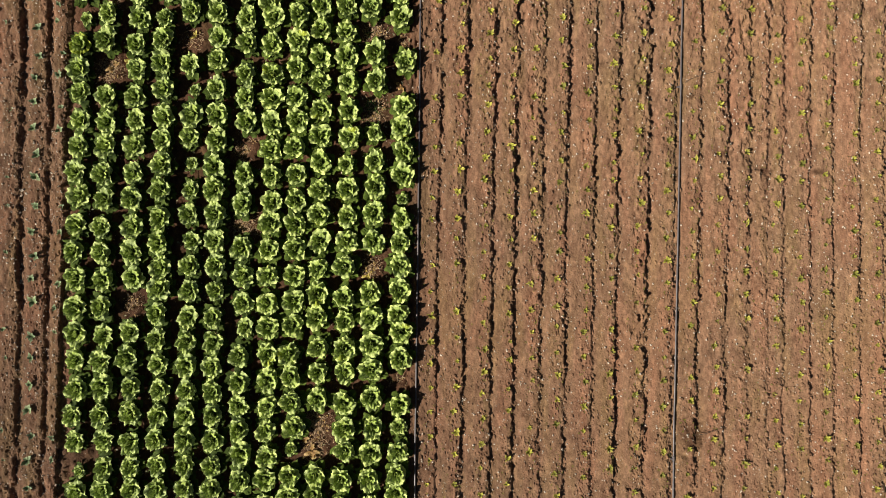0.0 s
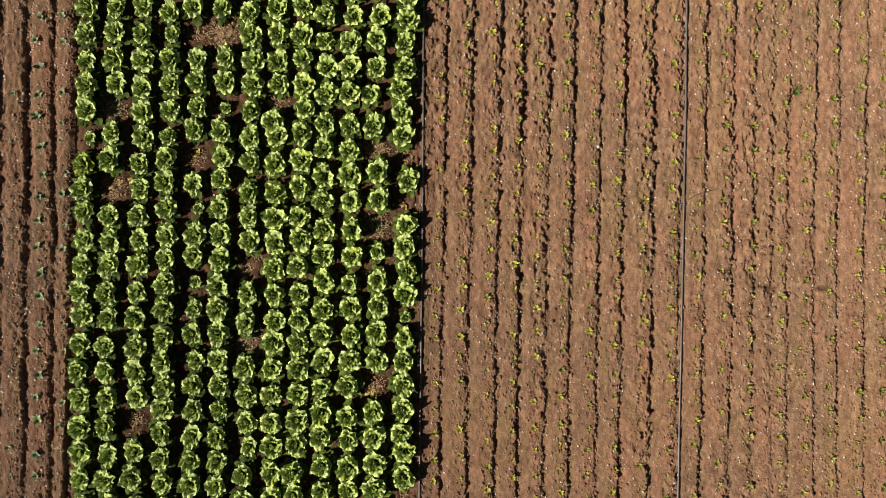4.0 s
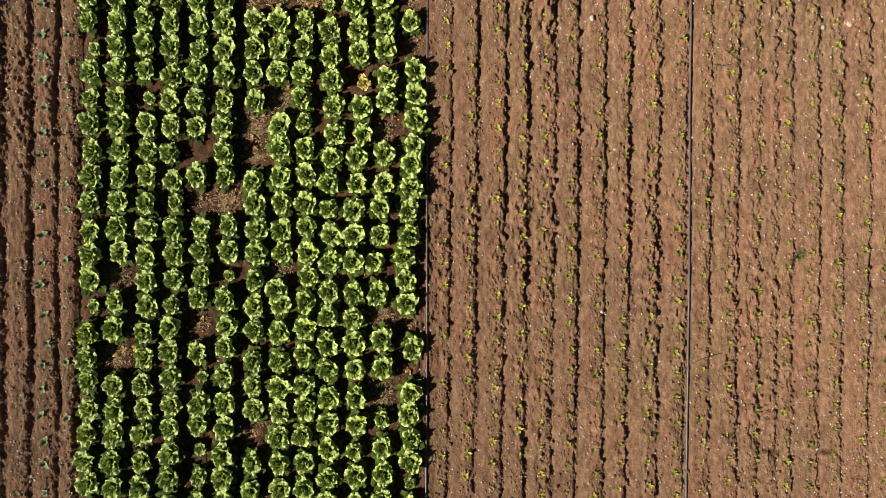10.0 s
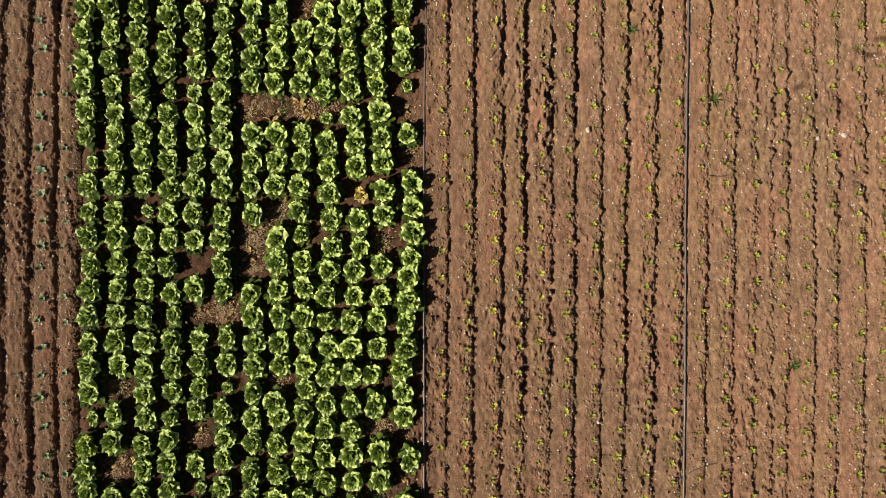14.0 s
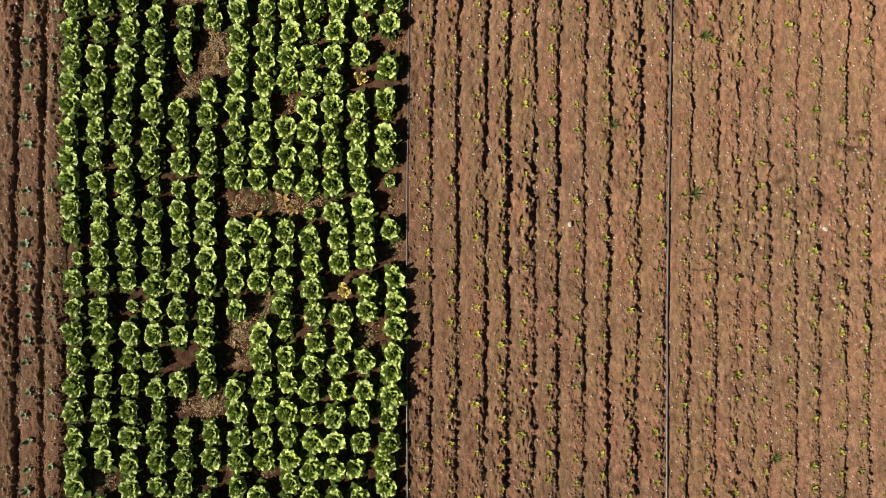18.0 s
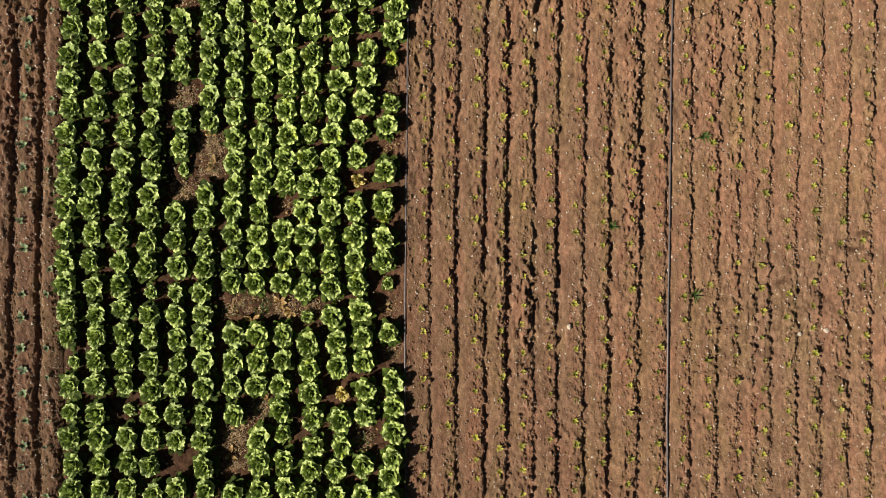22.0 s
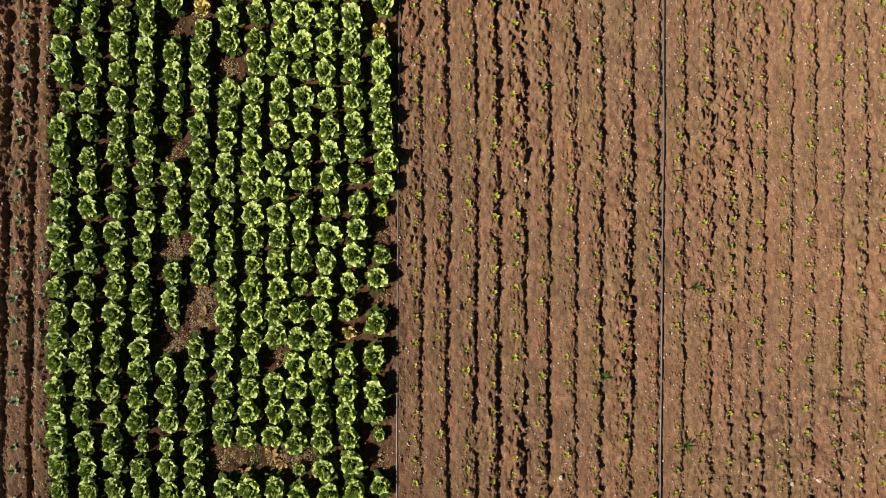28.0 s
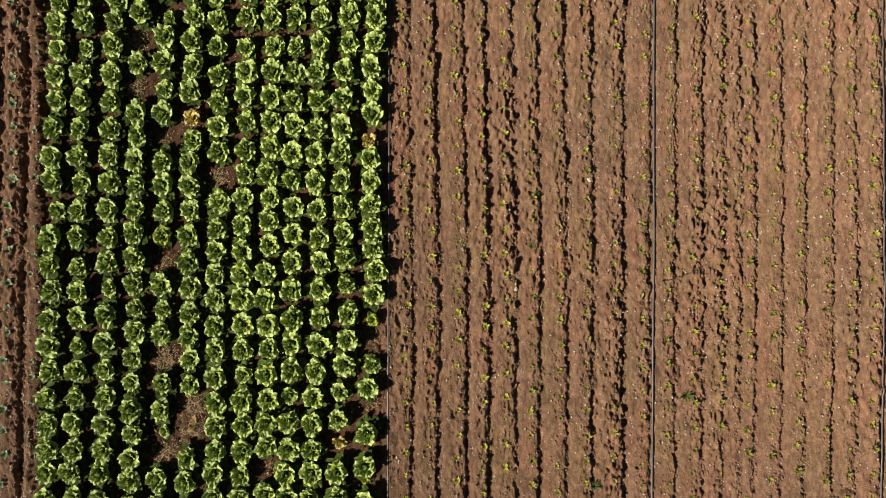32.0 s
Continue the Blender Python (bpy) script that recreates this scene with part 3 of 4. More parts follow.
plant_row(-1.738, 0.0119, [
    (501, -5, 1), (529, -7), (559, -8), (589, -5), (618, -5), (679, -7), (709, -5), (741, -5), (798, -3), (825, -3), (852, -1), 
    (882, -2), (912, 0), (940, -1), (970, -5), (1000, -3), (1033, 0), (1062, 0), (1089, 2), (1117, 0), (1148, 3), (1178, 3), 
    (1207, 4), (1237, 5), (1266, 6), (1298, 4), (1328, 4), (1358, 4)])
plant_row(-1.453, 0.0106, [
    (-301, 1), (-270, 0), (-248, 2), (-159, 3), (-128, 3), (-99, 3), (-64, 0), (-36, 0), (-7, 0), (25, 2), (56, 1), 
    (84, 1), (117, 1), (148, 1), (178, 1), (211, -1), (240, -1), (273, -1), (300, -1), (336, 1), (368, 2), (399, -2, 1), 
    (428, -2), (459, 1), (486, 4), (519, 3)])
plant_row(-1.453, 0.0106, [
    (549, 1), (577, -1), (608, -3), (639, -5, 2), (671, -7), (705, -6), (735, -7), (763, -9), (794, -4), (826, -4), (856, -3, 1), 
    (887, -1), (917, -1), (947, 1), (980, -1), (1013, 0), (1046, 1), (1077, 2), (1110, 0), (1140, 0), (1173, 2), (1202, 3), 
    (1235, 3), (1266, 5, 1), (1301, 5), (1331, 5), (1361, 5)])
plant_row(-1.137, 0.0088, [
    (-283, 0), (-252, 0), (-219, 4), (-193, 3), (-164, 2), (-128, 2), (-100, 1), (-69, 1), (-41, 0), (-5, 0), (25, 2), 
    (54, 2), (86, 2), (115, 0, 1), (146, 3), (178, 2), (211, 0), (241, -2), (270, -3), (300, -2), (337, -4), (368, -3), 
    (397, -4), (428, -1), (458, 0), (486, 6), (517, 5)])
plant_row(-1.137, 0.0088, [
    (547, 6, 4), (581, 2), (610, 0), (639, -5), (673, -7), (705, -8), (735, -11, 1), (765, -8), (793, -7), (823, -7), (854, -6), 
    (885, -2), (916, 2), (948, 3), (981, 3), (1012, 4), (1042, 2), (1074, 0), (1107, -2), (1140, -2), (1169, -1), (1202, 3), 
    (1236, 1), (1268, 4), (1299, 6), (1329, 6), (1359, 6)])
plant_row(-0.827, 0.0086, [
    (-283, 1), (-252, 1), (-222, 3), (-191, 5), (-157, 3), (-124, 2), (-95, 2), (-64, 0), (-36, -1), (25, 2), (58, 2), 
    (88, 3), (119, 2), (152, 1, 1), (213, 2), (246, 0), (300, -5), (336, -10, 1), (368, -3), (401, -3), (428, 0), (463, 1), 
    (524, 3), (552, 3), (586, 1)])
plant_row(-0.827, 0.0086, [
    (615, 1), (646, -3), (677, -6), (707, -9), (735, -8), (766, -9), (800, -6, 4), (827, -8), (860, -6, 1), (892, 0), (921, 4), 
    (951, 4), (986, 3, 1), (1017, 2), (1046, 0), (1077, -1), (1108, -2), (1141, -4), (1170, -2), (1204, -1), (1236, 1), (1269, 7), 
    (1300, 8), (1330, 8), (1360, 8)])
plant_row(-0.497, 0.0088, [
    (-299, 0), (-268, 0), (-245, 1), (-219, 2), (-191, 2, 1), (-165, 3), (-111, 3), (-81, 3), (-59, -1), (-32, 1), (-3, 1), 
    (24, 0), (51, 1), (75, 2, 2), (103, 2), (129, 3), (159, 0), (184, 2), (236, 4), (288, -4), (315, -6), (342, -7), 
    (366, -2), (397, -3), (423, 0), (452, 0), (473, 3), (503, 5)])
plant_row(-0.497, 0.0088, [
    (533, 4), (562, 3), (619, -3), (677, -4, 2), (705, -9), (731, -9), (757, -10, 5), (773, -9), (811, -6), (864, -5), (891, 0, 1), 
    (944, 0, 5), (974, 2), (1002, 6), (1028, 1), (1053, 1), (1080, -1), (1107, -1), (1134, -2), (1155, -4, 4), (1186, 1), (1213, 1), 
    (1240, -1), (1270, 4), (1296, 5), (1314, 6), (1344, 6), (1374, 6)])



def lettuce_thing(shape, kind):
    outer, inner, heart, low = SHAPES[shape]
    base = new("wilted_lettuce" if kind == 4 else "lettuce")
    tagged(base, LABELS[kind], "lettuce", "lettuces in the bed")
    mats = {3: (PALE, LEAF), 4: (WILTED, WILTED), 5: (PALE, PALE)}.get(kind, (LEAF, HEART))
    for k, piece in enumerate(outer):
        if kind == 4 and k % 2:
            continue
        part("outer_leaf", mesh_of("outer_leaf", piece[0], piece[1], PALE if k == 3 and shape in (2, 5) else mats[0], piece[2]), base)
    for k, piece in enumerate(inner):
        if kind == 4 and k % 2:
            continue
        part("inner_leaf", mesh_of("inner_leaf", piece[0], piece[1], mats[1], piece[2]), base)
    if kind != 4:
        part("lower_leaves", mesh_of("lower_leaves", low[0], low[1], LOW_SHADE, low[2]), base, "dark drooping lower leaves near the soil")
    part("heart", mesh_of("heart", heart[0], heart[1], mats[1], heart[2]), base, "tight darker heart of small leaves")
    return base


def set_lettuces():
    rng = random.Random(5)
    first, far = {}, {"leaf": [], "heart": [], "pale": [], "low": []}
    for x, y, kind in PLANTS:
        shape, turn = rng.randrange(len(SHAPES)), rng.uniform(0, 360)
        size = SIZES[kind] * rng.uniform(.93, 1.08)
        high = rng.uniform(1.70, 1.95)
        z = land_at(x, y) - .012
        if x > -2.20 or kind == 4:
            m = pose(x, y, z) @ Matrix.Diagonal((size * .94, size * 1.10, size * high, 1)) @ pose(0, 0, 0, 0, 0, turn)
            if (shape, kind) not in first:
                first[shape, kind] = lettuce_thing(shape, kind)
                first[shape, kind].matrix_basis = m
            else:
                src = first[shape, kind]
                keep = src.matrix_basis.copy()
                src.scale = (1, 1, 1)
                copy_thing(src, m)
                src.matrix_basis = keep
        else:
            outer, inner, heart, low = SHAPES[shape]
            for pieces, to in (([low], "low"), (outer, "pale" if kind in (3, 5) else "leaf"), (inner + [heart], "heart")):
                for piece in pieces:
                    v, f, u = turned(piece, turn, size)
                    v = v * (.94, 1.10, high) + (x, y, z)
                    far[to].append((v, f, u))
    root = new("lettuce_rows")
    tagged(root, "rows of green leaf lettuces growing close together", "lettuce rows", kind="stuff")
    for to, mat, nm in (("leaf", LEAF, "outer_leaves"), ("heart", HEART, "hearts"), ("pale", PALE, "pale_leaves"), ("low", LOW_SHADE, "lower_leaves")):
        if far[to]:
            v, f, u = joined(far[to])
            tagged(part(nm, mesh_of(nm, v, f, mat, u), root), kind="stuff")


set_lettuces()


# ---- seedlings in the furrowed field ----
def seedling_pieces(seed, n=6, length=.042, width=.019, a0=30, a1=0):
    rng = random.Random(seed)
    out = []
    for k in range(n):
        out.append(turned(leaf_shape(rng, length * rng.uniform(.6, 1.15), width * rng.uniform(.8, 1.2), a0 + rng.uniform(-15, 20),
                                     a1 + rng.uniform(-15, 20), 0, .003, .004, 3, 2, .004), 360 * k / n + rng.uniform(-25, 25)))
    return rosette(out, [2] * n)


SEED_ROWS = [(-2.90, 0), (-2.60, 1), (-2.28, 2), (-1.98, 3), (-1.72, 4), (-1.41, 5), (-1.09, 6), (-.775, 7), (-.465, 8), (-.135, 9),
             (.17, 10), (.475, 11), (.80, 12), (1.13, 13), (1.42, 14), (1.725, 15), (2.055, 16), (2.335, 17), (2.61, 18)]


def set_seedlings():
    rng = random.Random(9)
    kinds = [seedling_pieces(70 + k, 7 + k % 3) for k in range(6)]
    meshes = [mesh_of("seedling", v, f, YOUNG, u) for v, f, u in kinds]
    rest = []
    for off, k in SEED_ROWS:
        y = -3.0 + rng.uniform(0, .28)
        while y < 13.4:
            if rng.random() > .07:
                x = main_line(y) + off + float(pass_shift(off, y)) + rng.gauss(0, .012)
                yy = y + rng.gauss(0, .018)
                z = land_at(x, yy)
                s, turn, j = rng.uniform(.8, 1.4), rng.uniform(0, 360), rng.randrange(6)
                if k <= 4:
                    ob = new("seedling", meshes[j])
                    ob.matrix_basis = pose(x, yy, z - .003, 0, 0, turn) @ Matrix.Scale(s, 4)
                    tagged(ob, "tiny yellow-green seedling sprouting from the furrowed soil", "seedling", "seedlings in furrows")
                else:
                    v, f, u = turned(kinds[j], turn, s, (x, yy, z - .003))
                    rest.append((v, f, u))
            y += .283
    v, f, u = joined(rest)
    ob = new("seedling_rows", mesh_of("seedling_rows", v, f, YOUNG, u))
    tagged(ob, "rows of tiny yellow-green seedlings in furrowed soil", "seedlings", kind="stuff")


set_seedlings()


# ---- bluish seedlings and weeds beside the bed ----
def set_side_plants():
    rng = random.Random(21)
    kinds = [seedling_pieces(90 + k, 6, .075, .04, 45, 5) for k in range(4)]
    meshes = [mesh_of("cabbage_seedling", v, f, BLUISH, u) for v, f, u in kinds]
    for off, miss, lo, hi in ((-7.56, .08, .8, 1.2), (-7.27, .35, .5, .85), (-7.88, .75, .4, .6)):
        y = -2.95
        while y < 13.3:
            if rng.random() > miss:
                x = main_line(y) + off - float(side_shift(y)) + rng.gauss(0, .02)
                ob = new("cabbage_seedling", meshes[rng.randrange(4)])
                ob.matrix_basis = pose(x, y + rng.gauss(0, .03), land_at(x, y) - .003, 0, 0, rng.uniform(0, 360)) @ Matrix.Scale(rng.uniform(lo, hi), 4)
                tagged(ob, "bluish-green young cabbage plant in brown soil", "seedling", "young cabbages beside the bed")
            y += .30
    wk = seedling_pieces(120, 11, .10, .016, 42, 8)
    wm = mesh_of("field_weed", *wk[:2], WEED, wk[2])
    for x, y, s in ((4.12, 3.44, 1.0), (3.17, 6.61, 1.1), (3.29, 8.50, 1.1), (2.20, 7.44, .9), (1.478, 10.3, .6), (1.54, 10.9, .55), (3.10, 9.4, .5)):
        ob = new("field_weed", wm)
        ob.matrix_basis = pose(x, y, land_at(x, y) - .004, 0, 0, rng.uniform(0, 360)) @ Matrix.Scale(s, 4)
        tagged(ob, "green leafy weed standing alone in furrowed soil", "weed", "weeds in the field")


set_side_plants()


# ---- dry growth in the gaps of the bed ----
def blades(rng, n, spread, length, width, flat):
    V, Fc, U, k = [], [], [], 0
    for _ in range(n):
        x, y = rng.gauss(0, spread), rng.gauss(0, spread)
        a, l = rng.uniform(0, 6.283), length * rng.uniform(.4, 1.2)
        w, h = width * rng.uniform(.6, 1.3), rng.uniform(.1, 1.0) * (1 - flat)
        bend = rng.uniform(-.6, .6)
        px, py = x, y
        for i in range(4):
            t = i / 3
            aa = a + bend * t
            ww = w * (1 - .75 * t) * .5
            z = .006 + l * h * math.sin(t * 2.2) * .8 + rng.uniform(0, .012)
            V += [(px - math.sin(aa) * ww, py + math.cos(aa) * ww, z), (px + math.sin(aa) * ww, py - math.cos(aa) * ww, z + .002)]
            U += [(0, t), (1, t)]
            px, py = px + math.cos(aa) * l / 3, py + math.sin(aa) * l / 3
        Fc += [(k + 2 * i, k + 2 * i + 1, k + 2 * i + 3, k + 2 * i + 2) for i in range(3)]
        k += 8
    return np.array(V), Fc, np.array(U)


def weed_tuft(x, y, size, straw, green, seed):
    rng = random.Random(seed)
    base = new("dry_weed_tuft" if straw >= green else "grassy_weed_tuft")
    base.matrix_basis = pose(x, y, land_at(x, y), 0, 0, rng.uniform(0, 360))
    if straw:
        v, f, u = blades(rng, int(straw * 9), .075 * size, .050 * size, .0050, .8)
        tagged(part("straw", mesh_of("straw", v, f, STRAW, u, False), base, "pale dry straw stalks"), kind="stuff")
        flakes = []
        for _ in range(int(6 + straw * .7)):
            leaf = leaf_shape(rng, rng.uniform(.018, .045), rng.uniform(.010, .024), rng.uniform(0, 40), rng.uniform(-20, 10), 0, .004, .005, 2, 2)
            flakes.append(turned(leaf, rng.uniform(0, 360), 1, (rng.gauss(0, .075 * size), rng.gauss(0, .075 * size), rng.uniform(.002, .014))))
        v, f, u = joined(flakes)
        tagged(part("leaf_litter", mesh_of("leaf_litter", v, f, DRY, u), base, "pale tan flakes of dead leaves"), kind="stuff")
    if green:
        v, f, u = blades(rng, int(green * 1.6), .06 * size, .085 * size, .007, .45)
        tagged(part("grass", mesh_of("grass", v, f, WEED, u, False), base, "green grass blades"), kind="stuff")
    label = "tuft of pale dry straw lying on bare soil" if not green else (
        "tuft of dry straw and green grass on soil" if straw >= green else "tuft of green grass growing from bare soil")
    return tagged(base, label, "weeds", "weeds in the gaps of the bed")


def row_x(k, y):
    return (-4.259, -3.948, -3.614, -3.299, -2.969, -2.661, -2.329, -2.028, -1.737, -1.452, -1.135, -.824, -.495)[k - 1] + .0095 * y


TUFTS = [(2, 2.25, 1.1, 40, 0), (2, 3.18, 1, 25, 14), (3, -.5, .8, 14, 0), (4, 12.2, .9, 18, 14), (4, 12.78, 1, 30, 8), (5, 2.62, .8, 12, 0),
         (5, 4.07, .8, 14, 0), (5, 7.87, 1.1, 40, 6), (5, 9.0, 1.1, 45, 6), (5, 10.17, .9, 24, 14), (5, 11.6, .8, 12, 0), (6, 4.07, 1.2, 50, 0),
         (6, 8.1, 1.2, 50, 6), (6, 8.42, 1.2, 45, 4), (6, 11.85, .9, 22, 0), (7, .42, 1.1, 40, 0), (7, 1.33, 1.1, 40, 0), (7, 4.62, 1.2, 50, 0),
         (7, 4.95, 1.2, 45, 5), (7, 6.5, 1.2, 50, 10), (7, 11.1, 1, 34, 4), (8, 3.25, .8, 14, 0), (8, 5.27, 1.1, 40, 14), (8, 6.48, 1.1, 30, 50),
         (9, 6.48, 1.0, 35, 0), (9, 7.7, .7, 10, 0), (10, -2.2, 1.1, 40, 0), (10, -1.9, 1.1, 40, 0), (10, 6.5, .8, 20, 0), (12, -.05, .9, 16, 0),
         (12, 1.8, 1.2, 30, 26), (12, 2.72, 1, 30, 6), (12, 4.93, 1, 24, 20), (13, -1.38, .8, 12, 0), (13, 2.62, .7, 10, 0),
         (13, 5.95, .8, 14, 8), (13, 6.48, .8, 14, 0), (13, 8.4, .6, 8, 0), (13, 9.2, .8, 12, 8), (6, -1.0, .7, 10, 0), (12, -1.3, .8, 14, 10)]
for n, (k, y, size, straw, green) in enumerate(TUFTS):
    weed_tuft(row_x(k, y), y, size, straw, green, 300 + n)


# ---- drip hoses ----
def drip_hose(name, points, radius, label, joints=()):
    """A hose that lies along the ground through a few points of the plan."""
    rng = random.Random(len(points) * 7)
    y0, y1 = points[0][1], points[-1][1]
    n = int((y1 - y0) / .06)
    ring, V, Fc = 8, [], []
    ys = [y0 + (y1 - y0) * i / n for i in range(n + 1)]
    xs = [float(np.interp(y, [p[1] for p in points], [p[0] for p in points])) + .004 * math.sin(y * .9) + .001 * math.sin(y * 4.3 + 1) for y in ys]
    under = np.array([max(land_at(x + d, y) for d in (-.03, -.015, 0, .015)) for x, y in zip(xs, ys)])
    wide = np.concatenate([[under[0]] * 4, under, [under[-1]] * 4])
    # a stiff hose bridges the hollows and rests on the clods
    rest = np.array([max(wide[i:i + 9].mean() + .004, wide[i + 4] - .004) for i in range(n + 1)])
    for x, y, z in zip(xs, ys, rest + radius * .8):
        for j in range(ring):
            a = 2 * math.pi * j / ring
            V.append((x + radius * math.cos(a), y, z + radius * .8 * math.sin(a)))
    for i in range(n):
        for j in range(ring):
            Fc.append((i * ring + j, i * ring + (j + 1) % ring, (i + 1) * ring + (j + 1) % ring, (i + 1) * ring + j))
    ob = new(name, mesh_of(name, V, Fc, HOSE))
    for cy in joints:
        i = int((cy - y0) / (y1 - y0) * n)
        c = np.mean(V[i * ring:(i + 1) * ring], axis=0)
        bm = bmesh.new()
        bmesh.ops.create_cone(bm, cap_ends=True, segments=10, radius1=radius * 1.5, radius2=radius * 1.5, depth=.055,
                              matrix=pose(c[0], c[1], c[2], 90))
        bmesh.ops.create_cone(bm, cap_ends=True, segments=8, radius1=radius, radius2=radius * .7, depth=.05,
                              matrix=pose(c[0] - .022, c[1], c[2] + .004, 0, 80, 0))
        me = bpy.data.meshes.new("connector")
        bm.to_mesh(me)
        bm.free()
        me.materials.append(HOSE)
        part("connector", me, ob, "short grey plastic hose connector")
    return tagged(ob, label, "hose", "drip hoses")


drip_hose("drip_hose", [(-.29, -3.6), (-.28, -1.2), (-.27, 3.1), (-.265, 6.5), (-.24, 8.5), (-.22, 9.6), (-.18, 11.7), (-.16, 14)], .0105,
          "dusty dark grey drip hose lying along the lettuce bed")
drip_hose("drip_hose", [(2.745, -3.6), (2.75, -2.66), (2.79, .2), (2.83, 3.1), (2.86, 6.3), (2.90, 9.1), (2.93, 10.3), (2.965, 14)], .0105,
          "dusty dark grey drip hose lying in the furrowed field", (-2.23, 2.12))
drip_hose("drip_hose", [(5.49, -3.6), (5.55, 4.0), (5.59, 7.8), (5.63, 9.7), (5.66, 14)], .0105, "dusty dark grey drip hose lying in the furrowed field")


# ---- stones, clods, thin side tubes ----
def chip(rng, r, flat=.85):
    """A pebble of eight faces."""
    v = np.array([(1, 0, 0), (-1, 0, 0), (0, 1, 0), (0, -1, 0), (0, 0, 1), (0, 0, -1)], dtype=float)
    v = v * r * np.array([[rng.uniform(.6, 1.3)] for _ in range(6)]) * (1, 1, flat)
    return v, [(0, 2, 4), (2, 1, 4), (1, 3, 4), (3, 0, 4), (2, 0, 5), (1, 2, 5), (3, 1, 5), (0, 3, 5)]


def sprout(rng, r):
    """Three narrow seed leaves, spread flat."""
    v, f = [], []
    for k in range(3):
        a, w = k * 2.1 + rng.uniform(-.5, .5), rng.uniform(.25, .40) * r
        g = r * rng.uniform(.8, 1.4)
        c, d = math.cos(a), math.sin(a)
        v += [(0, 0, 0), (.6 * g * c - w * d, .6 * g * d + w * c, .3 * r), (g * c, g * d, .25 * r), (.6 * g * c + w * d, .6 * g * d - w * c, .3 * r)]
        f += [(4 * k, 4 * k + 2, 4 * k + 1), (4 * k, 4 * k + 3, 4 * k + 2)]
    return np.array(v), f


def crumb(rng, r, flat=.50):
    """A worn crumb of soil, low and rounded."""
    v, f = [(0, 0, r * flat)], []
    for k in range(6):
        a = k * math.pi / 3 + rng.uniform(-.25, .25)
        g = rng.uniform(.45, .95) * r
        v.append((g * math.cos(a), g * math.sin(a), r * flat * rng.uniform(.25, .95)))
    for k in range(6):
        a = k * math.pi / 3 + rng.uniform(-.25, .25)
        g = rng.uniform(.85, 1.6) * r
        v.append((g * math.cos(a), g * math.sin(a), -r * .6))
    for k in range(6):
        n = (k + 1) % 6
        f += [(0, 1 + k, 1 + n), (1 + k, 7 + k, 7 + n), (1 + k, 7 + n, 1 + n)]
    return np.array(v), f


def lump(rng, r, flat=.7):
    """A small angular stone."""
    bm = bmesh.new()
    bmesh.ops.create_icosphere(bm, subdivisions=1, radius=r)
    for v in bm.verts:
        v.co *= rng.uniform(.72, 1.25)
        v.co.z *= flat
    out = np.array([tuple(v.co) for v in bm.verts]), [tuple(v.index for v in f.verts) for f in bm.faces]
    bm.free()
    return out


def sown_share(x, y):
    """How near a place lies to the sown, cloddy side of its strip, from 0 to 1."""
    r = x - main_line(y)
    for k in range(len(FURROWS) - 1):
        a, b = FURROWS[k][0], FURROWS[k + 1][0]
        if a - .1 < r < b + .1 and a <= r - pass_shift(a, y) < b:
            return (r - a) / (b - a) if b - a < 1 else .5
    return .5


def scatter(name, count, sizes, mat, label, seed, bed_share, make, kinds=9, reach=(-5.55, 5.8), sown=False, edges=False, along=1.0, power=3.0):
    rng = random.Random(seed)
    base = [make(rng, 1.0) for _ in range(kinds)]
    xs, ys, pick = [], [], []
    while len(xs) < count:
        x, y = rng.uniform(*reach), rng.uniform(-3.05, 13.45)
        r = x - main_line(y)
        if BED_FROM < r < BED_TO and rng.random() > bed_share:
            continue
        if sown and abs(sown_share(x, y) - .78) > .10 + .45 * rng.random() ** 2.5:
            continue
        xs.append(x), ys.append(y)
    if edges:
        ks = np.array([rng.randrange(len(FURROWS) - 1) for _ in xs])
        ya = np.array(ys)
        xa = np.zeros_like(ya)
        for k in set(ks.tolist()):
            m = ks == k
            xa[m] = main_line(ya[m]) + strip_edge(k, ya[m]) + np.random.default_rng(k).normal(.006, .022, m.sum())
        xs = xa.tolist()
    zs = land(np.array(xs), np.array(ys))
    n = len(xs)
    dice = np.random.default_rng(seed)
    kind = dice.integers(0, kinds, n)
    size = sizes[0] + (sizes[1] - sizes[0]) * dice.random(n) ** power
    turn = dice.random(n) * 2 * math.pi
    bv = np.array([b[0] for b in base])[kind] * size[:, None, None]
    c, sn = np.cos(turn)[:, None], np.sin(turn)[:, None]
    v = np.stack([bv[..., 0] * c - bv[..., 1] * sn, (bv[..., 0] * sn + bv[..., 1] * c) * along, bv[..., 2]], -1)
    v += np.stack([np.array(xs), np.array(ys), np.array(zs) + size * .30], -1)[:, None, :]
    f = (np.array(base[0][1])[None] + (np.arange(n) * bv.shape[1])[:, None, None]).reshape(-1, 3).tolist()
    v = v.reshape(-1, 3)
    tagged(new(name, mesh_of(name, v, f, mat, None, make is crumb)), label, name.replace("_", " "), kind="stuff")


scatter("pebbles", 24000, (.0045, .0165), PEBBLE, "small pale pebbles strewn over brown soil", 61, .3, chip)
scatter("side_pebbles", 4200, (.0045, .0180), PEBBLE, "pale pebbles thick on the dark soil beside the bed", 63, .1, chip, 9, (-5.55, -4.2))
scatter("soil_crumbs", 30000, (.0045, .0165), SOIL, "fine crumbs of dry soil along the sown lines", 64, .1, crumb, 9, (-5.55, 5.8), True, False, 1.7, 1.5)
scatter("edge_crumbs", 8000, (.007, .022), SOIL, "fine crumbs of soil along the furrow edges", 66, 1.0, crumb, 9, (-5.55, 5.8), False, True, 1.4, 1.6)
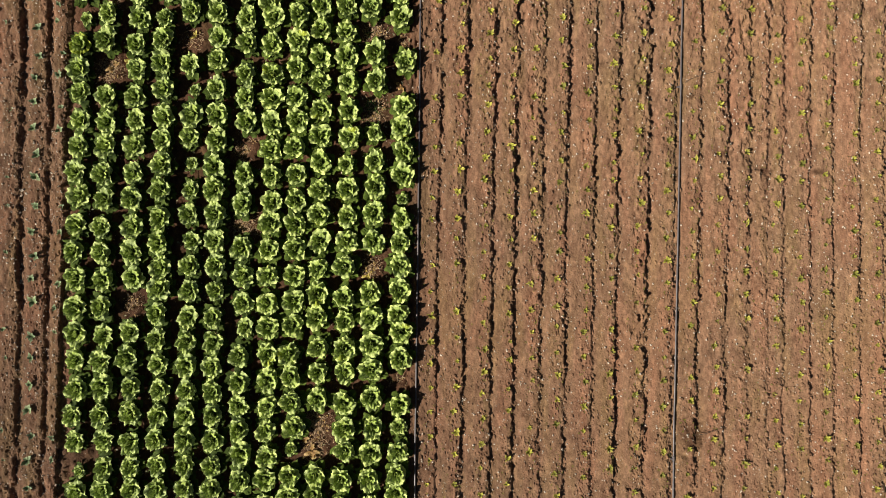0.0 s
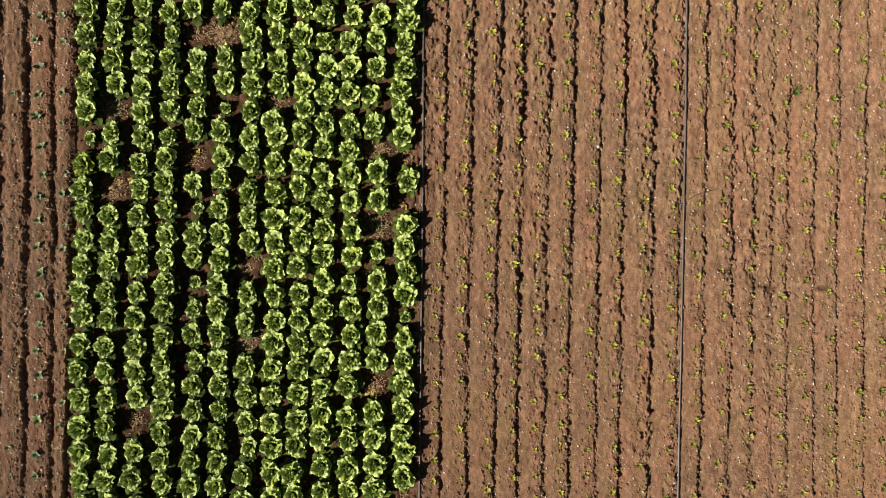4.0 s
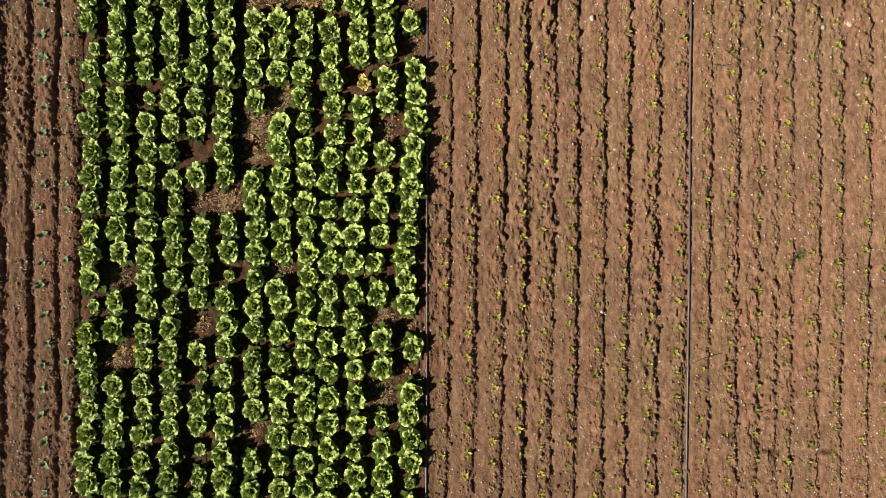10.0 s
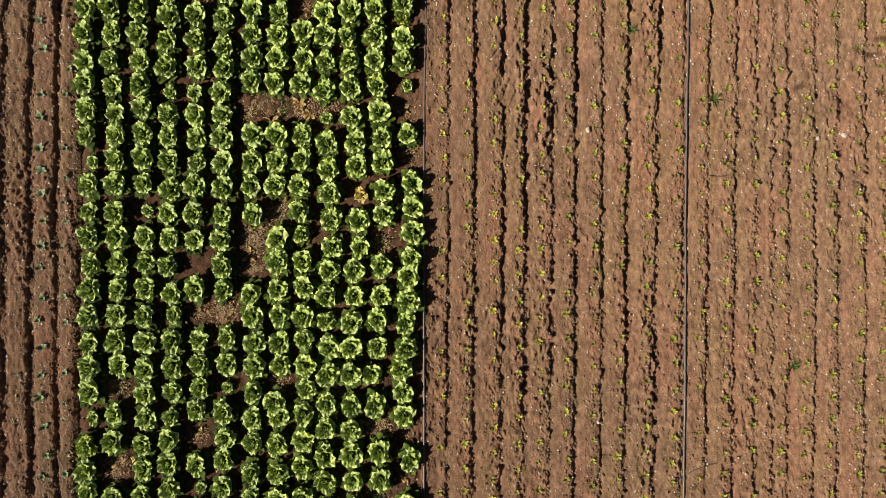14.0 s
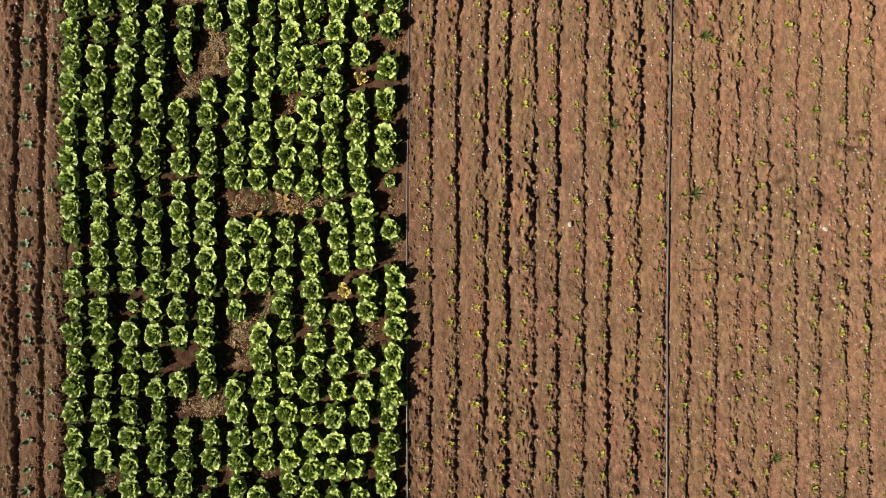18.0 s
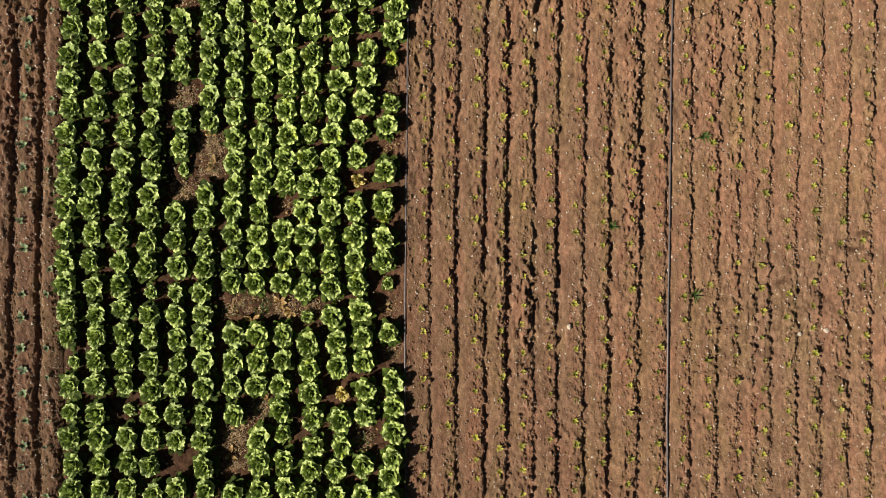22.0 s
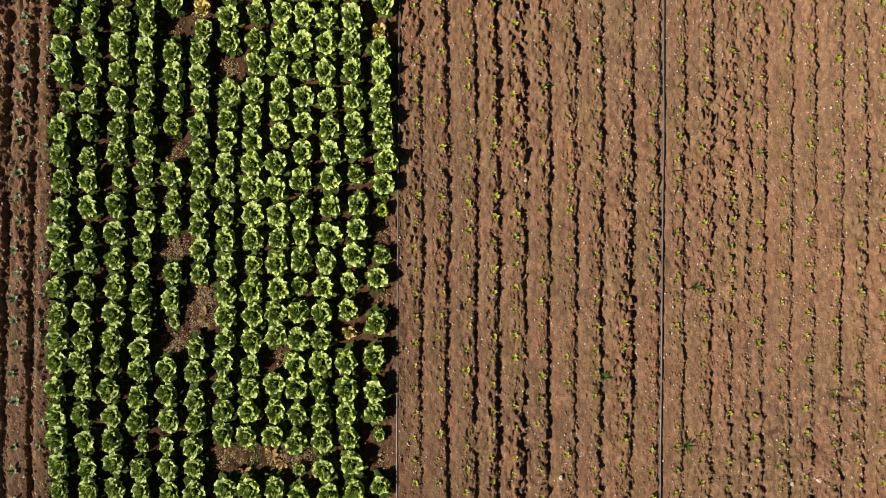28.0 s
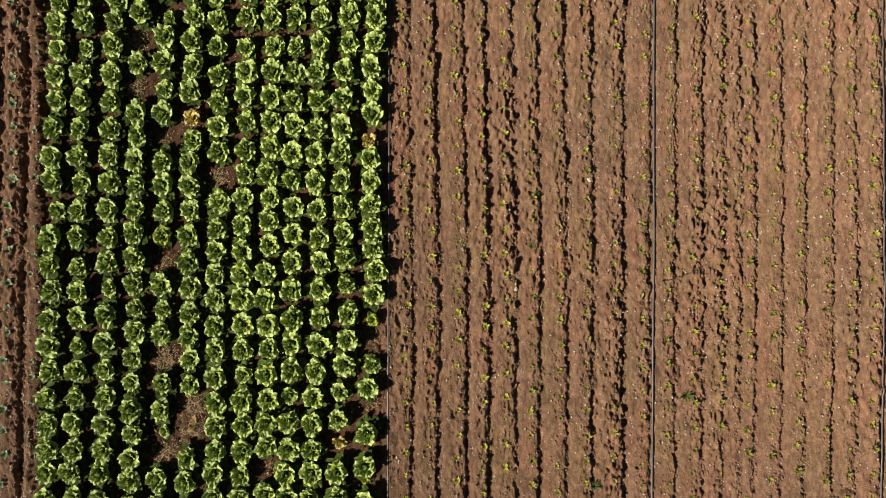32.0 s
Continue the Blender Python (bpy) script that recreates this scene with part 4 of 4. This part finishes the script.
scatter("furrow_clods", 6000, (.006, .018), SOIL, "crumbled clods along the furrow edges", 65, 1.0, lump, 9, (-5.55, 5.8), False, True)
scatter("soil_clods", 2600, (.008, .026), SOIL, "crumbly brown clods of dry soil", 62, .2, lump, 9, (-5.55, 5.8), True)


scatter("tiny_sprouts", 5200, (.006, .014), YOUNG, "tiny yellow-green sprouts speckling the sown lines", 67, .0, sprout, 9, (-.3, 5.8), True, False, 1.3, 1.2)


def stone(x, y, r, seed):
    v, f = lump(random.Random(seed), r)
    ob = new("stone", mesh_of("stone", v, f, PEBBLE, None, False))
    ob.location = (x, y, land_at(x, y) + r * .25)
    tagged(ob, "pale stone lying on the furrowed soil", "stone", "stones on the field")


for n, (x, y, r) in enumerate([(1.68, 6.25, .035), (4.74, 6.19, .035), (4.42, 6.15, .026), (1.80, 2.78, .025), (1.29, 9.78, .026), (2.17, 11.06, .03),
                               (1.95, 4.7, .018), (.95, 7.3, .017), (4.9, 10.6, .02), (3.6, 3.3, .018)]):
    stone(x, y, r, 500 + n)


# thin side tubes of the drip hose, shaped like twigs
def twig(x, y, length, turn, seed):
    rng = random.Random(seed)
    V, Fc, ring, n = [], [], 6, 7
    for i in range(n + 1):
        t = i / n
        r = .0045 * (1 - .5 * t)
        ox, oy = length * (t - .5), .022 * math.sin(t * 4 + seed) + rng.uniform(-.003, .003)
        for j in range(ring):
            a = 2 * math.pi * j / ring
            V.append((ox, oy + r * math.cos(a), .012 + r * math.sin(a)))
    for i in range(n):
        for j in range(ring):
            Fc.append((i * ring + j, i * ring + (j + 1) % ring, (i + 1) * ring + (j + 1) % ring, (i + 1) * ring + j))
    Fc.append(tuple(range(ring))[::-1])
    Fc.append(tuple(range(n * ring, (n + 1) * ring)))
    ob = new("twig", mesh_of("twig", V, Fc, STRAND))
    ob.matrix_basis = pose(x, y, land_at(x, y) + .012, 0, 0, turn)
    tagged(ob, "thin brown drip tube lying across the furrows", "twig", "twigs")


twig(3.12, 2.26, .54, 25, 1)
twig(3.26, 5.71, .28, 13, 2)
twig(3.24, 9.93, .54, 18, 3)
twig(3.19, -1.95, .40, 8, 4)


# ---- dead leaves in the bed ----


def dead_leaves(x, y, size, mat, seed):
    rng = random.Random(seed)
    n = rng.choice((4, 5, 6))
    pieces = [turned(leaf_shape(rng, .10 * size * rng.uniform(.6, 1.1), .05 * size, rng.uniform(10, 35), rng.uniform(-20, 0), 0, .010, .012, 4, 4), rng.uniform(0, 360))
              for _ in range(n)]
    v, f, u = rosette(pieces, [4] * n)
    ob = new("dead_leaves", mesh_of("dead_leaves", v, f, mat, u))
    ob.matrix_basis = pose(x, y, land_at(x, y) + .004, 0, 0, rng.uniform(0, 360))
    tagged(ob, "withered tan leaves lying flat on the bed" if mat is DRY else "pale yellow dead lettuce leaves in the bed", "dead leaves", "dead leaves in the bed")


for n, (x, y, size, mat) in enumerate([(-1.51, -2.22, 1.1, DRY), (-1.60, -2.06, .9, DRY), (-.87, -.12, .9, WILTED), (-3.88, 2.29, 1.0, DRY), (-3.70, 2.38, .8, WILTED),
                                       (-1.75, 6.56, 1.1, DRY), (-2.08, 6.35, 1.0, DRY), (-1.62, 6.45, .9, DRY), (-2.48, 11.93, .7, DRY),
                                       (-1.92, 5.38, .9, DRY), (-2.29, 5.11, 1.0, DRY), (-2.36, 4.75, 1.0, DRY), (-2.56, 8.54, 1.0, DRY), (-2.53, 8.20, 1.1, DRY),
                                       (-3.29, 5.45, .9, DRY), (-2.92, 2.66, .6, WILTED), (-.52, 6.5, .8, DRY), (-.48, 2.1, .8, DRY), (-2.6, 4.02, 1.0, DRY)]):
    dead_leaves(x, y, size, mat, 800 + n)


def bed_litter():
    rng = random.Random(77)
    pieces = []
    for _ in range(1800):
        y = rng.uniform(-2.95, 13.3)
        x = rng.uniform(-4.35, -.42) + .009 * y
        size = rng.uniform(.35, 1.0)
        leaf = leaf_shape(rng, .045 * size, .022 * size, rng.uniform(0, 40), rng.uniform(-20, 10), 0, .004, .005, 2, 2)
        pieces.append(turned(leaf, rng.uniform(0, 360), 1, (x, y, land_at(x, y) + .002)))
    v, f, u = joined(pieces)
    tagged(new("leaf_litter", mesh_of("leaf_litter", v, f, SCRAP, u)), "greyish withered leaf scraps scattered over the bed", "leaf litter", kind="stuff")


bed_litter()
